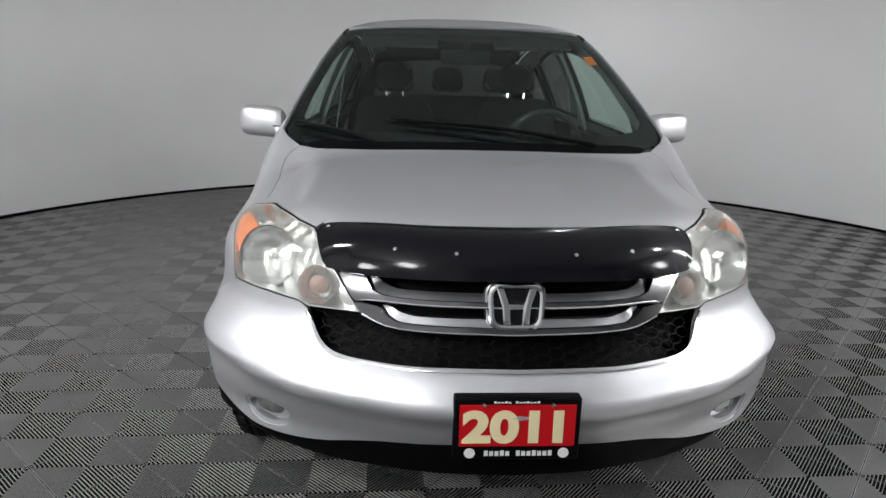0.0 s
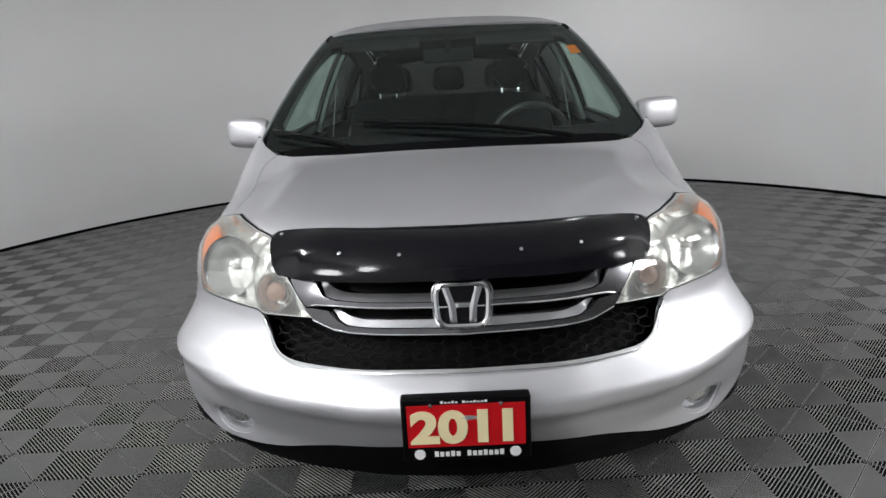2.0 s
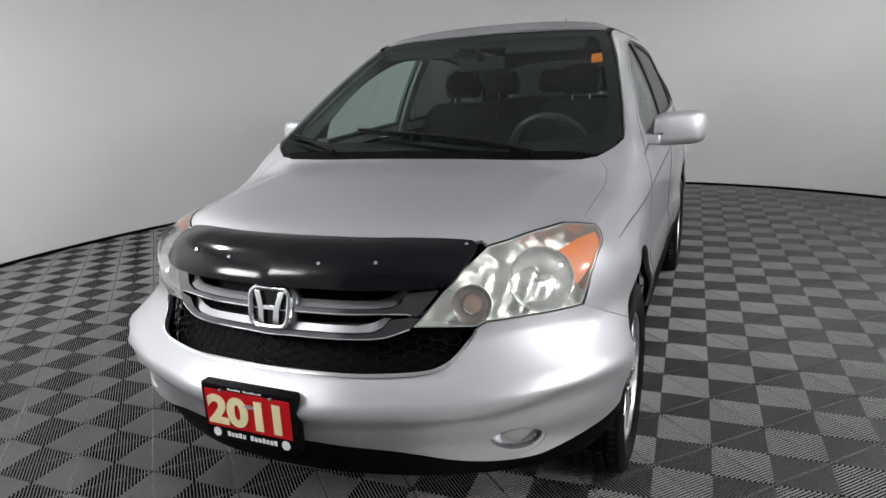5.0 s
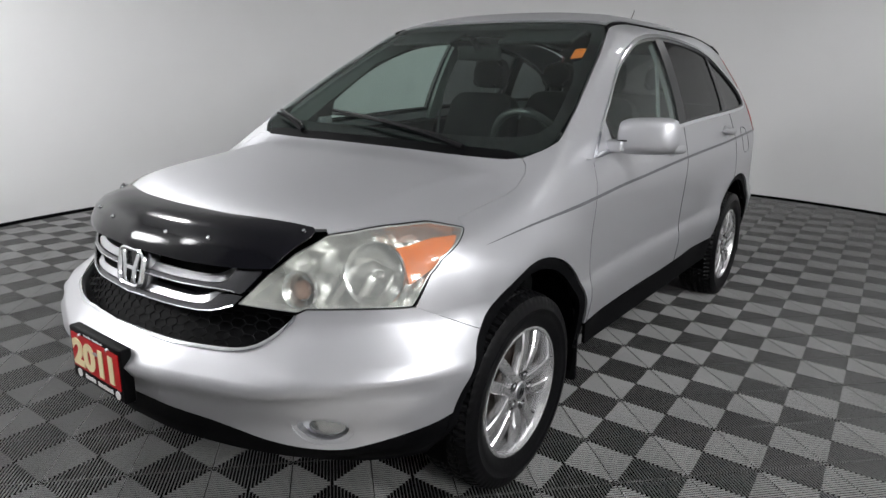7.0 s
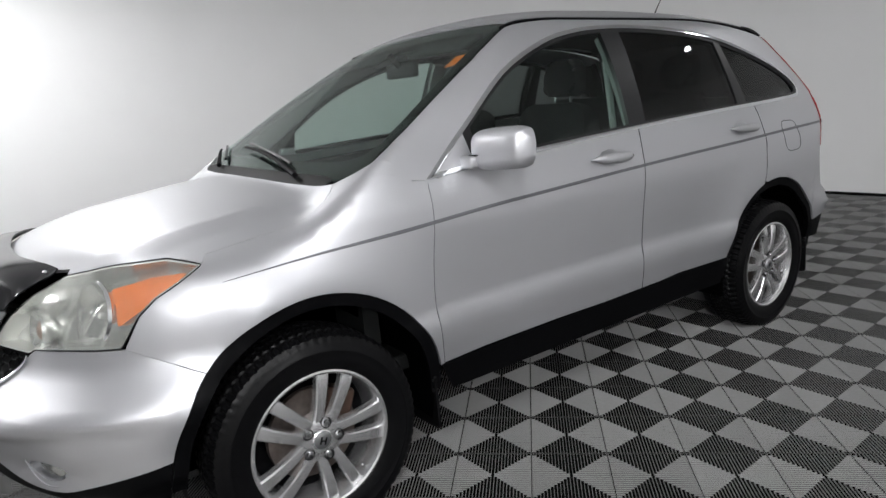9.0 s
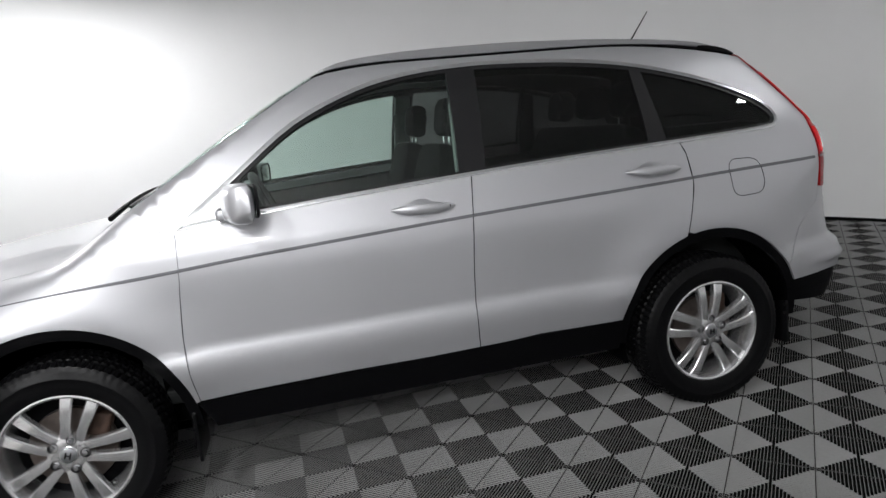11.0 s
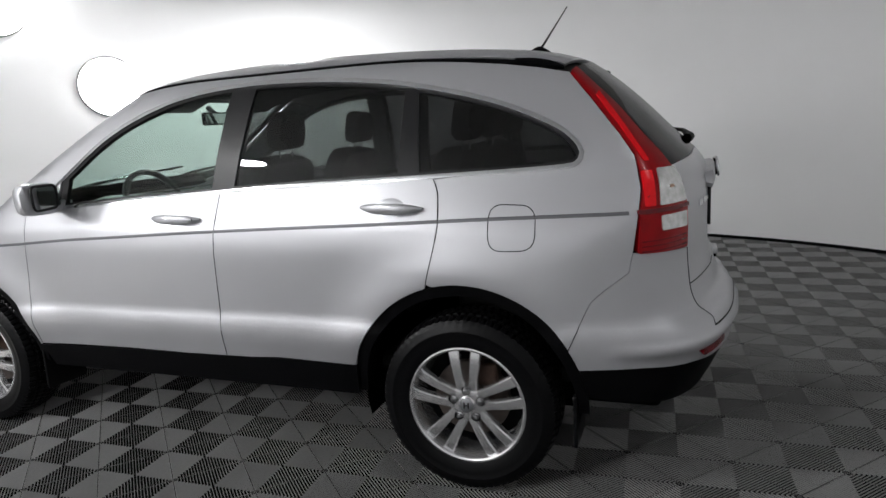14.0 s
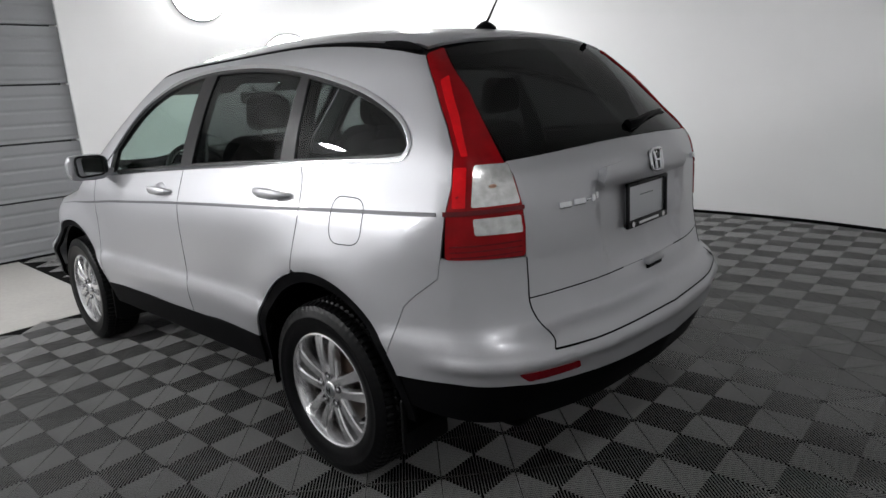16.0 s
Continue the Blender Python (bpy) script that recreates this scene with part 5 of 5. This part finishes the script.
for wx, flap_x in ((1.31, 0.885), (-1.31, -1.715)):
    for sy in (1, -1):
        bm = bmesh.new()
        n = 26
        rows = []
        for k in range(n):
            a = radians(-14 + 208 * k / (n - 1))
            r = 0.418
            rows.append([bm.verts.new((wx + r * math.cos(a), sy * y, 0.36 + r * math.sin(a))) for y in (0.862, 0.5)])
        for a, b in zip(rows, rows[1:]):
            bm.faces.new((a[0], a[1], b[1], b[0]))
        back = [bm.verts.new((wx + 0.42 * math.cos(a), sy * 0.5, max(0.2, 0.36 + 0.42 * math.sin(a)))) for a in np.linspace(radians(-22), radians(202), 30)]
        bm.faces.new(back)
        bmesh.ops.solidify(bm, geom=bm.faces[:], thickness=0.006)
        part("wheel_well", bm, BLACK, car, "black wheel well liner")
        flap = prism(rounded([(sy * 0.66, 0.36), (sy * 0.872, 0.42), (sy * 0.878, 0.215), (sy * 0.66, 0.205)], 0.015, 4), flap_x - 0.006, flap_x + 0.006, "x", 0.002)
        part("mud_flap", flap, RUBBER, car, "black mud flap")
        for zz in (0.36, 0.40):
            part("flap_screw", lathe([(0.0001, flap_x + 0.01), (0.007, flap_x + 0.009), (0.008, flap_x + 0.004)], 10, "x"), DARK_TRIM, car).location = (0, sy * 0.862, zz)
part("underbody", box(-2.0, 1.6, -0.6, 0.6, 0.27, 0.40, 0.03), BLACK, car, "black underbody")
part("engine_bay", box(1.25, 1.98, -0.45, 0.45, 0.4, 0.86, 0.05), BLACK, car)
part("exhaust", tube([(-1.8, -0.42, 0.33), (-2.0, -0.44, 0.33), (-2.12, -0.44, 0.34)], 0.03, 14), DARK_TRIM, car, "dark exhaust pipe")

# ---- cabin ----
part("cabin_floor", box(-2.02, 1.0, -0.72, 0.72, 0.40, 0.46, 0.01), CABIN, car, "dark cabin floor")
part("firewall", box(1.0, 1.06, -0.72, 0.72, 0.42, 1.03), CABIN, car)
dash = bmesh.new()
for y0, y1 in ((-0.70, 0.70),):
    out = [(1.06, 0.62), (1.06, 1.06), (0.98, 1.075), (0.78, 1.072), (0.66, 1.04), (0.60, 0.98), (0.60, 0.86), (0.68, 0.66)]
    dash.free()
    dash = prism(out, y0, y1, "y", 0.012)
dashboard = part("dashboard", dash, CABIN, car, "dark dashboard")
hood_out = [(0.0 + 0.17 * math.cos(a), 1.06 + 0.055 * math.sin(a)) for a in np.linspace(0, math.pi, 14)]
binnacle = prism([(0.36 + u, v) for u, v in hood_out], 0.62, 0.86, "x", 0.006)
part("binnacle", binnacle, CABIN, dashboard)
for y in (-0.62, -0.06, 0.06, 0.62):
    part("air_vent", box(0.594, 0.604, y - 0.045, y + 0.045, 0.93, 0.985, 0.006), DARK_TRIM, dashboard)
wheel_m = pose(0.50, 0.385, 1.068, 0, -66, 0)
ring = lathe([(0.183 + 0.0155 * math.cos(a), 0.0155 * math.sin(a)) for a in np.linspace(0, 2 * math.pi, 11)], 48, "z")
bmesh.ops.transform(ring, matrix=wheel_m, verts=ring.verts)
steering = part("steering_wheel", ring, WHEEL_SKIN, car, "black steering wheel")
spokes = bmesh.new()
add_box(spokes, -0.07, 0.05, -0.075, 0.075, -0.045, -0.005, 0.02)
for m in (pose(0, 0, 0), pose(0, 0, 0, 0, 0, 180)):
    add_box(spokes, -0.02, 0.02, 0.06, 0.18, -0.025, -0.008, 0.005, m=m)
add_box(spokes, -0.18, -0.05, -0.02, 0.02, -0.025, -0.008, 0.005)
bmesh.ops.transform(spokes, matrix=wheel_m, verts=spokes.verts)
part("steering_spokes", spokes, CABIN, steering)
part("steering_column", tube([(0.52, 0.38, 1.02), (0.72, 0.38, 0.94)], 0.035, 12), CABIN, steering)


def seat(x, y, w, name="seat", rests=((0.0, 0.0),)):
    base = part(name, box(x - 0.27, x + 0.27, y - w / 2, y + w / 2, 0.60, 0.78, 0.06), CLOTH, car, "dark cloth seat")
    for k in (-1, 1):
        part("seat_rail", box(x - 0.22, x + 0.22, y + k * w * 0.36 - 0.02, y + k * w * 0.36 + 0.02, 0.46, 0.61, 0.005), DARK_TRIM, base, smooth=False)
    out = rounded([(-w / 2 * 0.9, 0.0), (w / 2 * 0.9, 0.0), (w / 2, 0.3), (w / 2 * 0.86, 0.6, 0.1), (-w / 2 * 0.86, 0.6, 0.1), (-w / 2, 0.3)], 0.06, 6)
    back = prism(out, -0.065, 0.065, "x", 0.03)
    bmesh.ops.transform(back, matrix=pose(x - 0.24, y, 0.70, 0, -16, 0), verts=back.verts)
    part("backrest", back, CLOTH, base)
    for dy, _ in rests:
        hx, hz = x - 0.43, 1.378
        rest = prism(rounded([(-0.118, 0.0), (0.118, 0.0), (0.105, 0.17), (-0.105, 0.17)], 0.06, 7), -0.045, 0.045, "x", 0.028)
        bmesh.ops.transform(rest, matrix=pose(hx, y + dy, hz - 0.065, 0, -8, 0), verts=rest.verts)
        part("headrest", rest, CLOTH, base)
        for k in (-0.05, 0.05):
            part("headrest_post", tube([(hx - 0.01 + 0.02, y + dy + k, hz - 0.17), (hx, y + dy + k, hz + 0.0)], 0.006, 8), CHROME, base)
    return base


seat(0.12, 0.37, 0.5)
seat(0.12, -0.37, 0.5)
seat(-0.78, 0.0, 1.26, "rear_seat", ((-0.38, 0), (0.0, 0), (0.38, 0)))
part("load_cover", box(-1.95, -1.22, -0.66, 0.66, 0.46, 0.92, 0.04), CABIN, car)
part("console", box(-0.1, 0.66, -0.12, 0.12, 0.46, 0.78, 0.03), CABIN, car)
inside_mirror = part("inside_mirror", box(0.345, 0.372, -0.125, 0.125, 1.455, 1.525, 0.012), CABIN, car, "inside mirror")
part("mirror_pane", box(0.341, 0.346, -0.115, 0.115, 1.463, 1.517), MIRROR, inside_mirror, smooth=False)
part("mirror_stalk", tube([(0.37, 0, 1.51), (0.42, 0, 1.555)], 0.016, 8), CABIN, inside_mirror)
lining = [(0.30, 0.0), (0.28, 0.52), (-0.6, 0.5), (-1.6, 0.46), (-1.6, 0.0)]
lining = lining + [(x, -y) for x, y in lining[::-1] if y > 0]
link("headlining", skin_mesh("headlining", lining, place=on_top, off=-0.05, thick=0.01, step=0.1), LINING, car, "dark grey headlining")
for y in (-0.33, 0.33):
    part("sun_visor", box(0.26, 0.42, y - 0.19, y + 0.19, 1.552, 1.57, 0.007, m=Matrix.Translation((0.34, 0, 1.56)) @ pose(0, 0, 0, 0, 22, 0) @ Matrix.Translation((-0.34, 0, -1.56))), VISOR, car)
door_card_f = fl([(0.8, 1.08), (-0.25, 1.13), (-0.25, 0.47), (0.8, 0.47)])
door_card_r = fl([(-0.3, 1.13), (-1.2, 1.16), (-1.2, 0.88), (-0.95, 0.75), (-0.85, 0.5), (-0.3, 0.47)])
both("door_card", door_card_f, CABIN, front_doors, off=-0.07, thick=0.02, step=0.1)
both("door_card", door_card_r, CABIN, rear_doors, off=-0.07, thick=0.02, step=0.1)
post = [(-0.245, 1.12), (-0.262, 1.57), (-0.355, 1.57), (-0.33, 1.12)]
both("pillar_trim", fl(post), CABIN_GREY, car, off=-0.03, thick=0.02, step=0.06)
both("pillar_trim", fl([(-1.09, 1.15), (-1.09, 1.53), (-1.15, 1.51), (-1.2, 1.15)]), CABIN, car, off=-0.03, thick=0.02, step=0.06)
both("pillar_trim", [(-1.745, 1.26), (-1.70, 1.36), (-1.60, 1.48), (-1.70, 1.53), (-1.82, 1.42), (-1.92, 1.25), (-1.92, 1.1), (-1.7, 1.1)], CABIN, car, off=-0.03, thick=0.02, step=0.06)
both("screen_pillar_trim", edge_top(screen_x[1:], screen_y[1:] - 0.01) + fl([(0.12, 1.555), (0.385, 1.45), (0.63, 1.27), (0.82, 1.13)]), CABIN_GREY, car, off=-0.03, thick=0.015, step=0.05)
both("pillar_trim", inset(tail_lamp, -0.012), CABIN, car, off=-0.03, thick=0.006, step=0.05)
link("rear_header", skin_mesh("rear_header", [(-1.56, 0.585), (-1.56, -0.585), (-1.735, -0.585), (-1.735, 0.585)], place=on_top, off=-0.022, thick=0.008, step=0.06), CABIN, car)
for sy in (1, -1):
    part("seat_belt", tube([(-0.27, sy * 0.665, 1.45), (-0.26, sy * 0.72, 1.1), (-0.25, sy * 0.74, 0.7)], 0.018, 6, flat=0.2), CABIN_GREY, car)


# ---- the booth ----
def cyclorama():
    """A curved white wall with a cove foot and its top lip, open towards the roller door."""
    a0, a1, n = radians(-4.9), radians(-320), 150
    profile = [(RADIUS, 0.0), (RADIUS, CEILING), (RADIUS + 0.12, CEILING), (RADIUS + 0.12, 0.0)]
    bm = bmesh.new()
    rows = []
    for k in range(n + 1):
        a = a0 + (a1 - a0) * k / n
        far = reach(a) - RADIUS
        rows.append([bm.verts.new((ROOM.x + (r + far) * math.cos(a), ROOM.y + (r + far) * math.sin(a), z)) for r, z in profile])
    for a, b in zip(rows, rows[1:]):
        for i in range(4):
            bm.faces.new((a[i], a[(i + 1) % 4], b[(i + 1) % 4], b[i]))
    bm.faces.new(rows[0])
    bm.faces.new(rows[-1])
    return bm


tagged(part("wall_curved", cyclorama(), WALL), "smooth white curved studio wall", "wall", kind="structure")
foot = bmesh.new()
rows = []
for k in range(151):
    a = radians(-4.9) + radians(-315.1) * k / 150
    far = reach(a)
    rows.append([foot.verts.new((ROOM.x + (far + r) * math.cos(a), ROOM.y + (far + r) * math.sin(a), z)) for r, z in ((-0.014, -0.004), (-0.014, 0.028), (-0.004, 0.03), (-0.004, -0.004))])
for a, b in zip(rows, rows[1:]):
    for i in range(4):
        foot.faces.new((a[i], a[(i + 1) % 4], b[(i + 1) % 4], b[i]))
tagged(part("baseboard", foot, BLACK), "thin black foot strip of the wall", "trim", kind="structure")
ceil = lathe([(0.0001, CEILING), (RADIUS + 1.6, CEILING), (RADIUS + 1.6, CEILING + 0.1), (0.0001, CEILING + 0.1)], 64, "z")
bmesh.ops.translate(ceil, vec=ROOM, verts=ceil.verts)
tagged(part("ceiling", ceil, CEIL), "plain white ceiling", "ceiling", kind="structure")
WALL_X = 4.88
for y0, y1, name in ((-4.2, -0.33, "wall_door_side"), (3.4, 5.2, "wall_door_end")):
    tagged(part(name, box(WALL_X + 0.02, WALL_X + 0.2, y0, y1, 0, CEILING), WALL, smooth=False), "plain white wall beside the garage door", "wall", kind="structure")
tagged(part("wall_door_head", box(WALL_X + 0.02, WALL_X + 0.2, -0.6, 3.4, 3.1, CEILING), WALL, smooth=False), "plain white wall above the garage door", "wall", kind="structure")

# roller door of ribbed sections
garage_door = tagged(new("garage_door"), "grey sectional garage door with ribbed panels", "door", kind="structure")
for k in range(5):
    z0, z1 = 0.02 + 0.62 * k, 0.62 + 0.62 * k
    bm = bmesh.new()
    n = 49
    prof = [(WALL_X + 0.0 + (0.006 if 2 <= i % 12 <= 3 else 0.0) + (0.0015 if i in (0, n - 1) else 0), z0 + (z1 - z0 - 0.0015) * i / (n - 1)) for i in range(n)]
    va = [bm.verts.new((x, -0.6, z)) for x, z in prof]
    vb = [bm.verts.new((x, 3.4, z)) for x, z in prof]
    wa, wb = [bm.verts.new((WALL_X + 0.05, y, z)) for y, z in ((-0.6, z0), (3.4, z0))], [bm.verts.new((WALL_X + 0.05, y, z)) for y, z in ((-0.6, prof[-1][1]), (3.4, prof[-1][1]))]
    for i in range(n - 1):
        bm.faces.new((va[i], vb[i], vb[i + 1], va[i + 1]))
    bm.faces.new((va[-1], vb[-1], wb[1], wb[0]))
    bm.faces.new((va[0], vb[0], wa[1], wa[0]))
    part("door_panel", bm, SHUTTER, garage_door)
part("door_seal", box(WALL_X - 0.005, WALL_X + 0.04, -0.6, 3.4, 0.0, 0.022), RUBBER, garage_door)
part("door_latch", box(WALL_X - 0.03, WALL_X + 0.0, 0.72, 0.80, 0.585, 0.62, 0.005), DARK_TRIM, garage_door)

# round wall lamps, the last two added as fill
def wall_lamp(angle, z, r=0.31):
    lamp = tagged(new("wall_lamp"), "round glowing studio lamp flush on the white wall, two of four added as fill", "lamp", "studio wall lamps")
    lamp.matrix_basis = Matrix.Translation(ROOM + Vector((reach(angle) * math.cos(angle), reach(angle) * math.sin(angle), z))) @ pose(0, 0, 0, 0, 0, math.degrees(angle) + 180)
    part("rim", lathe([(r, -0.02), (r, 0.016), (r + 0.006, 0.022), (r + 0.02, 0.018), (r + 0.023, -0.02)], 48, "x"), LAMP_RIM, lamp)
    part("diffuser", lathe([(0.0001, 0.075), (r * 0.5, 0.07), (r * 0.85, 0.05), (r - 0.002, 0.018), (r - 0.002, -0.02)], 48, "x"), WALL_FACE, lamp)
    return lamp


# the 47 and 74 degree lamps are unseen, added to brighten flank and walls
for deg, z in ((-32.8, 2.02), (-22.0, 2.85), (47.0, 2.06), (74.0, 2.5)):
    wall_lamp(radians(deg), z)
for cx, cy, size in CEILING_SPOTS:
    lamp = tagged(new("ceiling_lamp"), "round glowing ceiling lamp with a thin rim, two of three added as fill", "lamp", "studio ceiling lamps")
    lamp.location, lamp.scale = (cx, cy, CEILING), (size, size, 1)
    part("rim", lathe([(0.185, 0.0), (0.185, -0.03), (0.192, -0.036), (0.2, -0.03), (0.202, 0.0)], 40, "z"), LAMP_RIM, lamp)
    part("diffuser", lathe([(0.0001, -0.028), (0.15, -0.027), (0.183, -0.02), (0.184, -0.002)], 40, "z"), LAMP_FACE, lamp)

# ---- floor: ribbed interlocking tiles on a dark bed ----
floor = tagged(part("floor", box(-6.6, 6.4, -6.4, 6.4, -0.12, -0.0055), TILE_BED, smooth=False), "dark floor under grey ribbed interlocking tiles", "floor", kind="structure")
slab = part("threshold", box(2.06, 6.3, 0.5, 4.6, -0.013, -0.002), CONCRETE, floor, "pale smooth concrete floor before the garage door", smooth=False)
SQUARE, TURN, ORIGIN = 0.2, radians(2.06), (-0.275, 0.914)


def tile_mesh():
    """A square tile in four rib fields, the ribs of each square to their edge of the tile."""
    bm = bmesh.new()
    deep, n = SQUARE / math.sqrt(2), 24
    pitch, bar = 2 * deep / n, 0.0016
    half = pitch * 0.06
    for q in range(4):
        m = pose(0, 0, 0, 0, 0, 45 + 90 * q)
        for k in range(n):
            v = (k + 0.5 - n / 2) * pitch
            a, b = abs(v) + half * 0.4, deep - 0.0034
            if b - a < 0.003:
                continue
            w = half + 0.0003
            low = [(a, v - w, -0.0055), (b, v - w, -0.0055), (b, v + w, -0.0055), (a, v + w, -0.0055)]
            high = [(a, v - half, 0.0), (b, v - half, 0.0), (b, v + half, 0.0), (a, v + half, 0.0)]
            lo, hi = [bm.verts.new(m @ Vector(p)) for p in low], [bm.verts.new(m @ Vector(p)) for p in high]
            bm.faces.new(hi)
            bm.faces.new((lo[0], lo[1], hi[1], hi[0]))
            bm.faces.new((lo[2], lo[3], hi[3], hi[2]))
            bm.faces.new((lo[3], lo[0], hi[0], hi[3]))
        # edge bar along the joint
        e = deep - 0.0017
        p = [(e, -e, -0.0016), (e, e, -0.0016), (e - bar, e - bar, -0.0016), (e - bar, bar - e, -0.0016)]
        bm.faces.new([bm.verts.new(m @ Vector(c)) for c in p])
    mesh = bpy.data.meshes.new("tile")
    bm.to_mesh(mesh)
    bm.free()
    mesh.materials.append(TILE)
    return mesh


tile = tile_mesh()
spots = []
for i in range(-36, 38):
    for j in range(-36, 38):
        if (i + j) % 2 == 0:
            continue
        x = ORIGIN[0] + SQUARE * (i * math.cos(TURN) - j * math.sin(TURN))
        y = ORIGIN[1] + SQUARE * (i * math.sin(TURN) + j * math.cos(TURN))
        if math.hypot(x - ROOM.x, y - ROOM.y) < reach(math.atan2(y - ROOM.y, x - ROOM.x)) + 0.18 and (x < 2.02 or y < 0.42):
            spots.append((x, y))
spots.sort(key=lambda p: min(math.hypot(p[0] - 2.3, p[1] - 1.3), math.hypot(p[0] + 0.6, p[1] - 1.6) , math.hypot(p[0] + 2.2, p[1] - 1.0)))
for x, y in spots[:300]:
    ob = new("tile", tile)
    ob.parent = floor
    ob.matrix_basis = pose(x, y, 0, 0, 0, math.degrees(TURN))
co = np.array([v.co[:] for v in tile.vertices])
polys = [list(p.vertices) for p in tile.polygons]
c, s = math.cos(TURN), math.sin(TURN)
turned = co @ np.array([[c, s, 0], [-s, c, 0], [0, 0, 1]])
verts, faces = [], []
for x, y in spots[300:]:
    k = len(verts)
    verts += (turned + (x, y, 0)).tolist()
    faces += [[k + i for i in p] for p in polys]
rest = bpy.data.meshes.new("tile_field")
rest.from_pydata(verts, [], faces)
field = link("tile_field", rest, TILE, floor, "grey ribbed floor tiles")
tagged(field, kind="stuff")
